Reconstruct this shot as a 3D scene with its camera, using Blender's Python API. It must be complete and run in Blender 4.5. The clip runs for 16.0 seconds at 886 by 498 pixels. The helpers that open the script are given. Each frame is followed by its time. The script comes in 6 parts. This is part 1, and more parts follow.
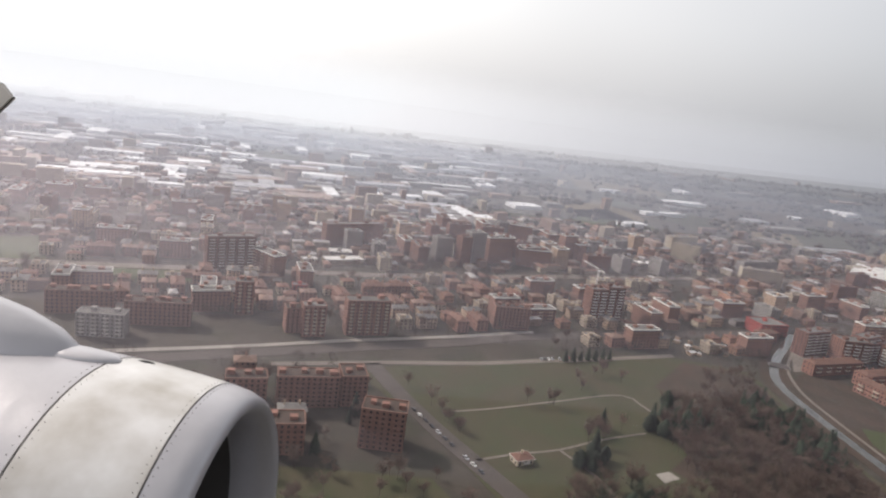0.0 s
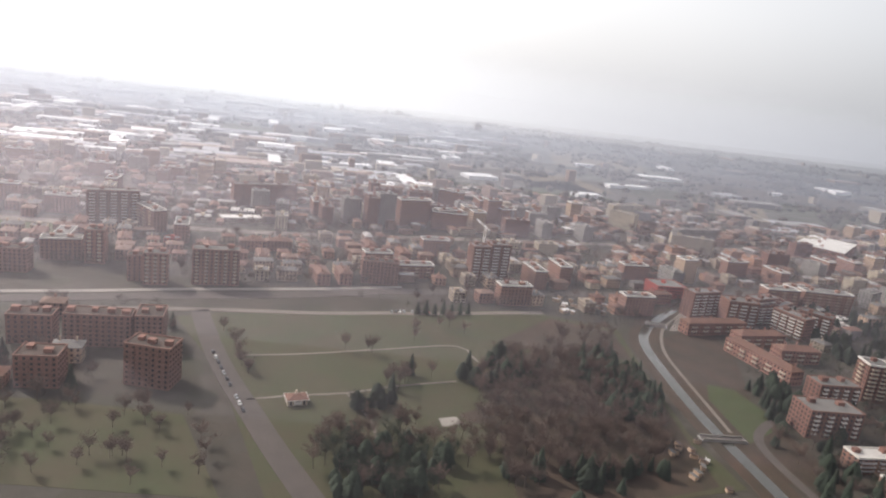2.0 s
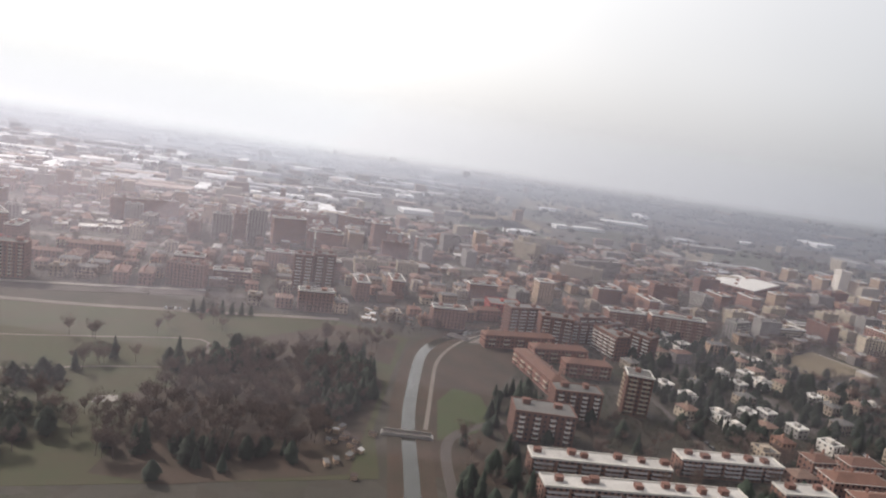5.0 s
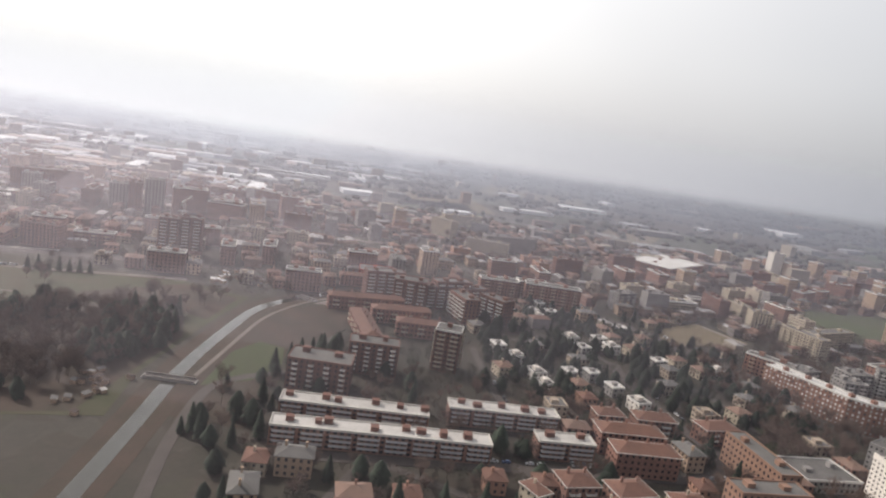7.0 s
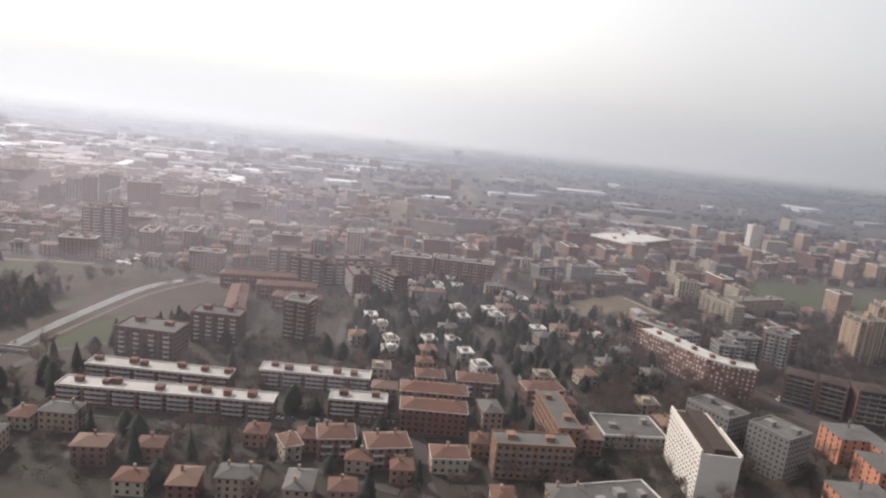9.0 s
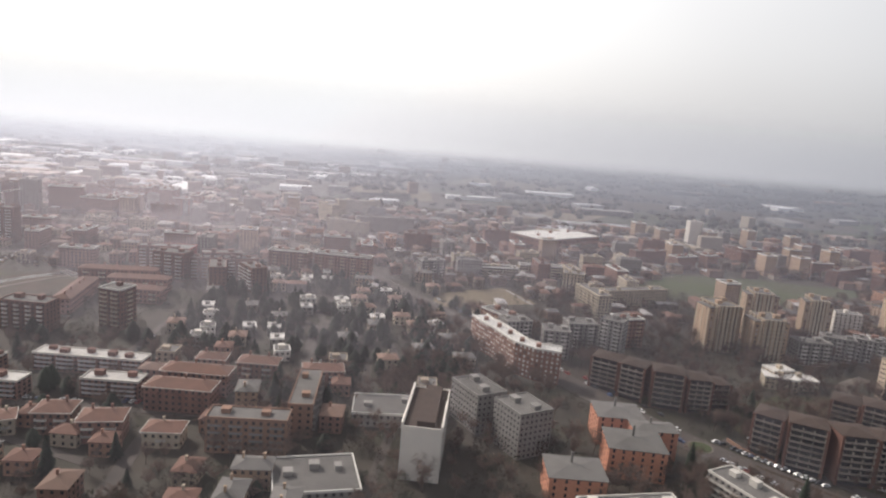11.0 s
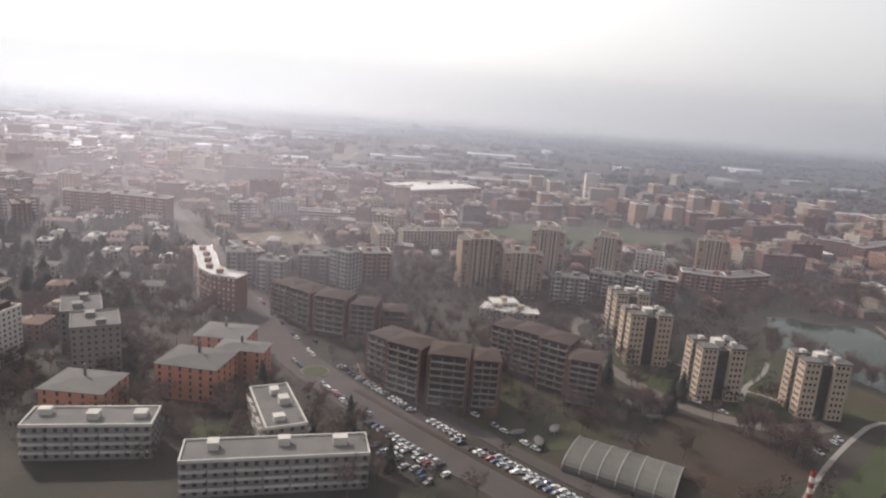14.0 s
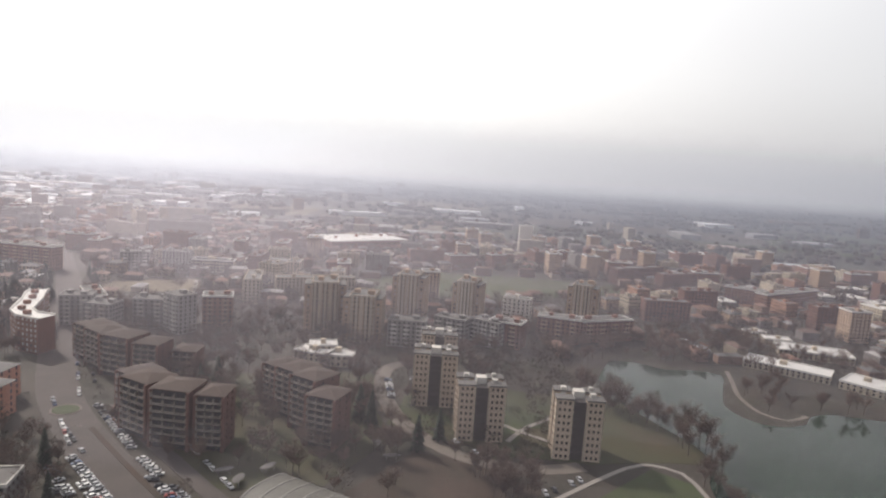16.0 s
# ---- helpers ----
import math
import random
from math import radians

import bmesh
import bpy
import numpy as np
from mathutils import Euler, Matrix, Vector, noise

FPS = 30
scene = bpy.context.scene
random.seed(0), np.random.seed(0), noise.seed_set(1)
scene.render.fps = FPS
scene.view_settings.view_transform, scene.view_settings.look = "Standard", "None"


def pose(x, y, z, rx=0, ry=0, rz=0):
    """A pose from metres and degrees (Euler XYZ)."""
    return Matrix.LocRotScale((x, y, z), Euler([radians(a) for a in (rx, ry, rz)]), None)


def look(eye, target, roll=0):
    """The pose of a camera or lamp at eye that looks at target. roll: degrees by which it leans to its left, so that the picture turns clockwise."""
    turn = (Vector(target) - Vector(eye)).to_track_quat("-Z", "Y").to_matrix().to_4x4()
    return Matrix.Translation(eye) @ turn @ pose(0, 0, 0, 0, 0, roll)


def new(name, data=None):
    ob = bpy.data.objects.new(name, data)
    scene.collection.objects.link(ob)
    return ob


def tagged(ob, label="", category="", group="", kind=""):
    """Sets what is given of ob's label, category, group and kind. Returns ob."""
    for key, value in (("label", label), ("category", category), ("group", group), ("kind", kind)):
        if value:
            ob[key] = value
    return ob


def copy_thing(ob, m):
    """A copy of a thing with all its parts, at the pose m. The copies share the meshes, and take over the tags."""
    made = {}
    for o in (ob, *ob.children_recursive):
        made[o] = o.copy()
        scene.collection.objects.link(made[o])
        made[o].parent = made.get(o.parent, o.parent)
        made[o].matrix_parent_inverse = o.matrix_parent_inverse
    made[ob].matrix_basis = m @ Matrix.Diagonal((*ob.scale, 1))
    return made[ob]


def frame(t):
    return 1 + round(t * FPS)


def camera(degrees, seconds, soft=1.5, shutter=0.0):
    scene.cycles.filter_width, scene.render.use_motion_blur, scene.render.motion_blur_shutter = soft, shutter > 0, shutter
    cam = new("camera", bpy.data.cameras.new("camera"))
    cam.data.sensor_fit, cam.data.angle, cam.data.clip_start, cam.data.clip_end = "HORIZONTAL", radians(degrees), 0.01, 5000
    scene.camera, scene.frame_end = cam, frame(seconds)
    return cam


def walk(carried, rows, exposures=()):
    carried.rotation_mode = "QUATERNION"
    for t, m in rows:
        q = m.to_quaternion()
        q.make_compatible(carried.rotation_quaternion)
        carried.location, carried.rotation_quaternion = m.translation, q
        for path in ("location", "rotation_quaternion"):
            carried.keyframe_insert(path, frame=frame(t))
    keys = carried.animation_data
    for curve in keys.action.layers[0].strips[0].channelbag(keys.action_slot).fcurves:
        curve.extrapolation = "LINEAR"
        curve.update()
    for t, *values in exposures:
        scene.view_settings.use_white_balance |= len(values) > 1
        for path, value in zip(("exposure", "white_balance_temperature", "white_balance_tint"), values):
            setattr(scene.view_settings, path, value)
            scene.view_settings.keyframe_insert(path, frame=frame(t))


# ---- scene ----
UNIT = 0.53  # scene metres for one step of the plan
cam = camera(66.94, 16.0, soft=2.2)
PATH = [
    (0.0, -0.21, 1.58, 198.49, -6.75, -12.83, 7.75),
    (0.5, 35.69, 2.81, 193.88, -6.59, -14.16, 7.86),
    (1.0, 71.48, 2.87, 190.26, -6.33, -15.19, 7.90),
    (1.5, 107.16, 1.90, 187.51, -5.61, -15.08, 7.77),
    (2.0, 142.71, 0.26, 185.37, -4.85, -14.34, 7.78),
    (2.5, 178.08, -1.58, 183.49, -3.76, -13.56, 7.49),
    (3.0, 213.23, -3.16, 181.45, -2.92, -12.38, 7.54),
    (3.5, 248.12, -4.12, 178.90, -2.03, -11.17, 7.53),
    (6.0, 418.81, 1.09, 161.04, -0.57, -9.87, 9.00),
    (6.5, 452.62, 2.64, 158.81, -0.42, -10.14, 8.67),
    (7.0, 486.57, 3.61, 157.69, -0.19, -10.35, 9.06),
    (7.5, 520.84, 3.82, 157.65, 0.89, -10.64, 8.44),
    (8.0, 555.54, 3.36, 158.41, 2.17, -10.85, 6.93),
    (8.5, 590.75, 2.69, 159.56, 3.40, -10.93, 6.44),
    (9.0, 626.49, 2.46, 160.63, 4.45, -11.44, 6.21),
    (11.5, 808.28, 24.48, 153.67, 7.11, -10.30, 4.96),
    (12.0, 843.83, 34.10, 149.36, 7.26, -10.06, 5.24),
    (12.5, 878.67, 44.66, 144.66, 7.84, -10.21, 5.00),
    (13.0, 912.69, 55.42, 140.09, 8.11, -10.72, 5.10),
    (13.5, 945.87, 65.70, 136.06, 8.74, -11.58, 4.40),
    (14.0, 978.23, 74.99, 132.83, 8.92, -12.73, 4.48),
    (14.5, 1009.79, 83.04, 130.51, 9.62, -13.01, 3.91),
    (15.0, 1040.61, 89.80, 129.05, 10.04, -11.45, 3.64),
    (15.5, 1070.72, 95.29, 128.38, 10.44, -9.44, 3.51),
    (16.0, 1100.12, 99.58, 128.46, 10.75, -7.64, 3.91),
]
walk(cam, [(t, pose(UNIT * x, UNIT * y, UNIT * z, 90 + pitch, 0, yaw) @ pose(0, 0, 0, 0, 0, roll)) for t, x, y, z, yaw, pitch, roll in PATH],
     [(0.0, 0.1), (1.5, 0.3), (2.5, 0.3), (3.5, 0.2), (6.0, 0.0), (16.0, 0.0)])

# ------------------------------------------------------------------ world, sun
SUN_DIR = Vector((-0.66, 0.42, 0.62)).normalized()
world = bpy.data.worlds.new("sky")
scene.world = world
world.use_nodes = True
wt = world.node_tree
wt.nodes.clear()
w_out = wt.nodes.new("ShaderNodeOutputWorld")
w_bg = wt.nodes.new("ShaderNodeBackground")
w_sky = wt.nodes.new("ShaderNodeTexSky")
w_sky.sky_type = "NISHITA"
w_sky.sun_disc = False
w_sky.sun_elevation = math.asin(SUN_DIR.z)
w_sky.sun_rotation = math.atan2(SUN_DIR.x, SUN_DIR.y)
w_sky.dust_density = 6.0
w_sky.air_density = 1.2
w_sky.ozone_density = 1.0
w_co = wt.nodes.new("ShaderNodeTexCoord")
w_sep = wt.nodes.new("ShaderNodeSeparateXYZ")
w_max = wt.nodes.new("ShaderNodeMath")
w_max.operation = "MAXIMUM"
w_max.inputs[1].default_value = 0.03
w_com = wt.nodes.new("ShaderNodeCombineXYZ")
wt.links.new(w_co.outputs["Generated"], w_sep.inputs[0])
wt.links.new(w_sep.outputs[0], w_com.inputs[0])
wt.links.new(w_sep.outputs[1], w_com.inputs[1])
wt.links.new(w_sep.outputs[2], w_max.inputs[0])
wt.links.new(w_max.outputs[0], w_com.inputs[2])
wt.links.new(w_com.outputs[0], w_sky.inputs[0])
# thin high cloud: grey sheet that glows round the sun, with soft mottling
w_dot = wt.nodes.new("ShaderNodeVectorMath")
w_dot.operation = "DOT_PRODUCT"
w_dot.inputs[1].default_value = SUN_DIR
w_nrm = wt.nodes.new("ShaderNodeVectorMath")
w_nrm.operation = "NORMALIZE"
wt.links.new(w_com.outputs[0], w_nrm.inputs[0])
wt.links.new(w_nrm.outputs[0], w_dot.inputs[0])
w_glow = wt.nodes.new("ShaderNodeMapRange")
w_glow.inputs["From Min"].default_value = -1.0
w_glow.inputs["From Max"].default_value = 1.0
wt.links.new(w_dot.outputs["Value"], w_glow.inputs["Value"])
w_noise = wt.nodes.new("ShaderNodeTexNoise")
w_noise.inputs["Scale"].default_value = 2.2
w_noise.inputs["Detail"].default_value = 3.0
wt.links.new(w_com.outputs[0], w_noise.inputs["Vector"])
w_ramp = wt.nodes.new("ShaderNodeValToRGB")
w_ramp.color_ramp.interpolation = "B_SPLINE"
w_ramp.color_ramp.elements[0].color = (0.26, 0.268, 0.285, 1)
w_ramp.color_ramp.elements[1].color = (3.4, 3.25, 3.1, 1)
for at, c in ((0.40, (0.38, 0.39, 0.415)), (0.50, (0.50, 0.505, 0.53)), (0.57, (0.61, 0.61, 0.63)), (0.65, (0.72, 0.71, 0.72)), (0.72, (0.89, 0.875, 0.875)), (0.80, (1.08, 1.06, 1.05)), (0.88, (1.55, 1.51, 1.48))):
    w_ramp.color_ramp.elements.new(at).color = (*c, 1)
w_add = wt.nodes.new("ShaderNodeMath")
w_add.operation = "MULTIPLY_ADD"
w_add.inputs[1].default_value = 0.05
wt.links.new(w_noise.outputs["Fac"], w_add.inputs[0])
w_sub = wt.nodes.new("ShaderNodeMath")
w_sub.operation = "SUBTRACT"
w_sub.inputs[1].default_value = 0.025
wt.links.new(w_glow.outputs[0], w_sub.inputs[0])
wt.links.new(w_sub.outputs[0], w_add.inputs[2])
wt.links.new(w_add.outputs[0], w_ramp.inputs[0])
w_sca = wt.nodes.new("ShaderNodeVectorMath")
w_sca.operation = "SCALE"
w_sca.inputs["Scale"].default_value = 0.02
wt.links.new(w_sky.outputs[0], w_sca.inputs[0])
w_sum = wt.nodes.new("ShaderNodeVectorMath")
w_sum.operation = "ADD"
wt.links.new(w_sca.outputs[0], w_sum.inputs[0])
wt.links.new(w_ramp.outputs[0], w_sum.inputs[1])
w_high = wt.nodes.new("ShaderNodeValToRGB")
w_high.color_ramp.interpolation = "EASE"
w_high.color_ramp.elements[0].color = (0.95, 0.95, 0.95, 1)
w_high.color_ramp.elements[1].position = 0.9
w_high.color_ramp.elements[1].color = (0.5, 0.5, 0.5, 1)
w_high.color_ramp.elements.new(0.14).color = (1.08, 1.08, 1.08, 1)
w_high.color_ramp.elements.new(0.35).color = (1.1, 1.1, 1.1, 1)
wt.links.new(w_sep.outputs[2], w_high.inputs[0])
w_dim = wt.nodes.new("ShaderNodeVectorMath")
w_dim.operation = "SCALE"
wt.links.new(w_sum.outputs[0], w_dim.inputs[0])
wt.links.new(w_high.outputs[0], w_dim.inputs["Scale"])
wt.links.new(w_dim.outputs[0], w_bg.inputs["Color"])
w_bg.inputs["Strength"].default_value = 1.0
wt.links.new(w_bg.outputs[0], w_out.inputs[0])

sun = new("sun", bpy.data.lights.new("sun", "SUN"))
sun.data.energy = 3.6
sun.data.angle = radians(4.0)
sun.data.color = (1.0, 0.905, 0.825)
sun.matrix_world = look(SUN_DIR * 800, (0, 0, 0))
scene.cycles.transparent_max_bounces = 32

# ------------------------------------------------------------------ materials


def material(name, colour, second=None, scale=0.2, rough=0.85, metal=0.0, fine=4.0, bump=0.15, spread=0.12, spec=0.3):
    """A surface of two tones at two scales, with a little relief, and a shade of its own for every object."""
    m = bpy.data.materials.new(name)
    m.use_nodes = True
    nt = m.node_tree
    bsdf = nt.nodes["Principled BSDF"]
    co = nt.nodes.new("ShaderNodeTexCoord")
    big = nt.nodes.new("ShaderNodeTexNoise")
    big.inputs["Scale"].default_value = scale
    big.inputs["Detail"].default_value = 5
    small = nt.nodes.new("ShaderNodeTexNoise")
    small.inputs["Scale"].default_value = fine
    small.inputs["Detail"].default_value = 3
    nt.links.new(co.outputs["Object"], big.inputs["Vector"])
    nt.links.new(co.outputs["Object"], small.inputs["Vector"])
    both = nt.nodes.new("ShaderNodeMath")
    both.operation = "MULTIPLY_ADD"
    both.inputs[1].default_value = 0.4
    nt.links.new(small.outputs["Fac"], both.inputs[0])
    nt.links.new(big.outputs["Fac"], both.inputs[2])
    span = nt.nodes.new("ShaderNodeMapRange")
    span.inputs["From Min"].default_value = 0.45
    span.inputs["From Max"].default_value = 0.95
    nt.links.new(both.outputs[0], span.inputs["Value"])
    mix = nt.nodes.new("ShaderNodeMix")
    mix.data_type = "RGBA"
    second = second or tuple(c * 0.72 for c in colour)
    mix.inputs["A"].default_value = (*colour, 1)
    mix.inputs["B"].default_value = (*second, 1)
    nt.links.new(span.outputs[0], mix.inputs["Factor"])
    info = nt.nodes.new("ShaderNodeObjectInfo")
    hsv = nt.nodes.new("ShaderNodeHueSaturation")
    val = nt.nodes.new("ShaderNodeMapRange")
    val.inputs["To Min"].default_value = 1 - spread
    val.inputs["To Max"].default_value = 1 + spread
    nt.links.new(info.outputs["Random"], val.inputs["Value"])
    nt.links.new(val.outputs[0], hsv.inputs["Value"])
    nt.links.new(mix.outputs["Result"], hsv.inputs["Color"])
    nt.links.new(hsv.outputs[0], bsdf.inputs["Base Color"])
    bsdf.inputs["Roughness"].default_value = rough
    bsdf.inputs["Metallic"].default_value = metal
    bsdf.inputs["Specular IOR Level"].default_value = spec
    if bump:
        bp = nt.nodes.new("ShaderNodeBump")
        bp.inputs["Strength"].default_value = bump
        bp.inputs["Distance"].default_value = 0.1
        nt.links.new(small.outputs["Fac"], bp.inputs["Height"])
        nt.links.new(bp.outputs[0], bsdf.inputs["Normal"])
    return m


BRICK = material("brown_brick", (0.245, 0.135, 0.105), (0.19, 0.105, 0.084), 0.15)
BRICK_DARK = material("dark_brick", (0.175, 0.09, 0.071), (0.13, 0.07, 0.057), 0.15)
BRICK_RED = material("red_brick", (0.25, 0.127, 0.098), (0.195, 0.103, 0.082), 0.15)
ORANGE = material("orange_render", (0.34, 0.19, 0.135), (0.28, 0.16, 0.115), 0.1)
SALMON = material("salmon_render", (0.5, 0.225, 0.145), (0.42, 0.19, 0.12), 0.1)
OCHRE = material("orange_brown_brick", (0.27, 0.16, 0.115), (0.215, 0.13, 0.095), 0.12)
BEIGE = material("beige_render", (0.36, 0.295, 0.23), (0.3, 0.245, 0.195), 0.1)
CREAM = material("cream_render", (0.44, 0.375, 0.29), (0.36, 0.31, 0.245), 0.1)
GREY_WALL = material("grey_concrete", (0.27, 0.255, 0.245), (0.21, 0.2, 0.19), 0.12)
TAN = material("tan_brick", (0.40, 0.29, 0.21), (0.33, 0.235, 0.17), 0.12)
WHITE_WALL = material("white_render", (0.68, 0.63, 0.575), (0.6, 0.56, 0.515), 0.1)
RED_PAINT = material("red_paint", (0.3, 0.065, 0.055), (0.25, 0.055, 0.05), 0.1)
ROOF_GREY = material("roof_gravel", (0.15, 0.142, 0.136), (0.1, 0.095, 0.092), 0.12, fine=1.5)
ROOF_WHITE = material("white_roof_sheet", (0.62, 0.60, 0.58), (0.45, 0.435, 0.42), 0.12, rough=0.5, spec=0.5)
ROOF_PALE = material("pale_roof_felt", (0.46, 0.44, 0.42), (0.33, 0.315, 0.3), 0.12, rough=0.7)
LILAC = material("grey_white_balcony_front", (0.5, 0.475, 0.48), (0.42, 0.4, 0.4), 0.3)
ROOF_DARK = material("dark_roof_sheet", (0.07, 0.048, 0.04), (0.05, 0.037, 0.032), 0.15)
TILE = material("terracotta_tiles", (0.165, 0.085, 0.063), (0.115, 0.064, 0.05), 0.2, fine=3)
GLASS = material("window_glass", (0.045, 0.045, 0.05), (0.03, 0.03, 0.035), 0.6, rough=0.25, bump=0, spread=0.3, spec=0.5)
BAND = material("pale_balcony_front", (0.43, 0.375, 0.33), (0.34, 0.3, 0.265), 0.3)
ROSE = material("rose_tan_brick", (0.46, 0.365, 0.285), (0.39, 0.31, 0.245), 0.12)
BALCONY = material("balcony_concrete", (0.56, 0.53, 0.49), (0.47, 0.445, 0.41), 0.3)
TRIM = material("white_cornice", (0.68, 0.66, 0.62), (0.58, 0.56, 0.53), 0.3)
ASPHALT = material("asphalt", (0.08, 0.067, 0.061), (0.06, 0.051, 0.047), 0.08, fine=0.8, spread=0.04)
GRAVEL = material("pale_gravel", (0.165, 0.142, 0.122), (0.125, 0.108, 0.093), 0.06, fine=0.6, spread=0.04)
CONCRETE = material("concrete_paving", (0.28, 0.255, 0.23), (0.22, 0.2, 0.185), 0.06, fine=0.6, spread=0.04)
LAWN = material("winter_grass", (0.037, 0.046, 0.017), (0.054, 0.043, 0.024), 0.03, fine=0.35, spread=0.05, bump=0.3)
MEADOW = material("green_meadow", (0.038, 0.056, 0.018), (0.048, 0.05, 0.023), 0.02, fine=0.2, spread=0.05, bump=0.3)
EARTH = material("bare_earth", (0.056, 0.035, 0.025), (0.03, 0.025, 0.015), 0.045, fine=0.5, spread=0.05, bump=0.3)
STUBBLE = material("dry_field", (0.15, 0.12, 0.078), (0.11, 0.088, 0.058), 0.03, fine=0.3, spread=0.05, bump=0.3)
WATER = material("lake_water", (0.014, 0.028, 0.016), (0.011, 0.022, 0.013), 0.02, rough=0.04, fine=0.8, bump=0.01, spread=0.0, spec=0.1)
CANAL = material("canal_water", (0.035, 0.034, 0.026), (0.03, 0.029, 0.023), 0.02, rough=0.1, fine=0.8, bump=0.02, spread=0.0, spec=0.6)
BARK = material("grey_bark", (0.12, 0.092, 0.078), (0.085, 0.066, 0.056), 0.8, spread=0.2)
TWIG = material("bare_twigs", (0.135, 0.094, 0.078), (0.095, 0.068, 0.056), 0.2, spread=0.22, bump=0)
NEEDLE = material("conifer_needles", (0.026, 0.038, 0.024), (0.018, 0.027, 0.018), 0.5, spread=0.3, bump=0)
SHRUB = material("evergreen_leaves", (0.045, 0.058, 0.03), (0.032, 0.042, 0.024), 0.5, spread=0.3, bump=0)
LINER_WALL = material("recess_glazing", (0.085, 0.075, 0.072), (0.065, 0.058, 0.056), 0.4, rough=0.35)
TYRE = material("tyre_rubber", (0.02, 0.02, 0.02), None, 2.0)
ALU = material("brushed_aluminium", (0.56, 0.545, 0.57), (0.47, 0.455, 0.48), 0.9, rough=0.3, metal=0.3, fine=9.0, bump=0.03, spread=0.0)
COWL = material("weathered_cowl_paint", (0.7, 0.69, 0.69), (0.4, 0.37, 0.335), 3.4, rough=0.35, metal=0.1, fine=6.0, bump=0.02, spread=0.0, spec=0.5)
LINER = material("intake_liner", (0.10, 0.09, 0.088), (0.075, 0.07, 0.068), 0.8, rough=0.5, spread=0.0)
PAINTS = [material("car_paint_" + n, c, None, 0.5, rough=0.3, spread=0.1, bump=0, spec=0.6) for n, c in
          (("white", (0.75, 0.75, 0.74)), ("silver", (0.42, 0.43, 0.45)), ("dark", (0.035, 0.04, 0.05)), ("red", (0.30, 0.04, 0.035)), ("blue", (0.05, 0.09, 0.20)))]




def island_material(name, colours, rough=0.8, spec=0.3):
    """One of several tones for every loose piece of a mesh."""
    m = bpy.data.materials.new(name)
    m.use_nodes = True
    t = m.node_tree
    geo = t.nodes.new("ShaderNodeNewGeometry")
    ramp = t.nodes.new("ShaderNodeValToRGB")
    ramp.color_ramp.interpolation = "CONSTANT"
    while len(ramp.color_ramp.elements) < len(colours):
        ramp.color_ramp.elements.new(0.5)
    for i, c in enumerate(colours):
        ramp.color_ramp.elements[i].position = i / len(colours)
        ramp.color_ramp.elements[i].color = (*c, 1)
    t.links.new(geo.outputs["Random Per Island"], ramp.inputs[0])
    t.links.new(ramp.outputs[0], t.nodes["Principled BSDF"].inputs["Base Color"])
    t.nodes["Principled BSDF"].inputs["Roughness"].default_value = rough
    t.nodes["Principled BSDF"].inputs["Specular IOR Level"].default_value = spec
    return m


PANES = island_material("windows_and_shutters", [(0.045, 0.045, 0.05), (0.03, 0.03, 0.034), (0.06, 0.055, 0.055), (0.34, 0.31, 0.28), (0.04, 0.04, 0.042), (0.17, 0.145, 0.13)], 0.3, 0.5)
BLINDS = island_material("windows_with_white_blinds", [(0.62, 0.59, 0.55), (0.5, 0.47, 0.44), (0.07, 0.065, 0.065), (0.58, 0.55, 0.51), (0.3, 0.28, 0.26)], 0.4, 0.4)

# ------------------------------------------------------------------ mesh helpers


def quad_box(bm, x0, y0, z0, x1, y1, z1, bottom=False):
    v = [bm.verts.new(p) for p in ((x0, y0, z0), (x1, y0, z0), (x1, y1, z0), (x0, y1, z0), (x0, y0, z1), (x1, y0, z1), (x1, y1, z1), (x0, y1, z1))]
    faces = [(4, 5, 6, 7), (0, 1, 5, 4), (1, 2, 6, 5), (2, 3, 7, 6), (3, 0, 4, 7)]
    if bottom:
        faces.append((3, 2, 1, 0))
    for f in faces:
        bm.faces.new([v[i] for i in f])


def mesh_of(name, bm, mat, smooth=False):
    me = bpy.data.meshes.new(name)
    bm.to_mesh(me)
    bm.free()
    me.materials.append(mat)
    if smooth:
        for p in me.polygons:
            p.use_smooth = True
    return me


def part(name, bm, mat, parent, label="", smooth=False):
    ob = new(name, bm if isinstance(bm, bpy.types.Mesh) else mesh_of(name, bm, mat, smooth))
    ob.parent = parent
    if label:
        tagged(ob, label)
    return ob


def sheet(name, pts, z, mat, label, category, depth=0.25):
    """A flat area with a real edge that sinks into the ground."""
    bm = bmesh.new()
    top = [bm.verts.new((x, y, z)) for x, y in pts]
    low = [bm.verts.new((x, y, z - depth)) for x, y in pts]
    f = bm.faces.new(top)
    f.normal_update()
    if f.normal.z < 0:
        f.normal_flip()
    for i in range(len(pts)):
        j = (i + 1) % len(pts)
        bm.faces.new((top[i], low[i], low[j], top[j]))
    bmesh.ops.triangulate(bm, faces=[f])
    bmesh.ops.recalc_face_normals(bm, faces=bm.faces)
    return tagged(new(name, mesh_of(name, bm, mat)), label, category, kind="structure")


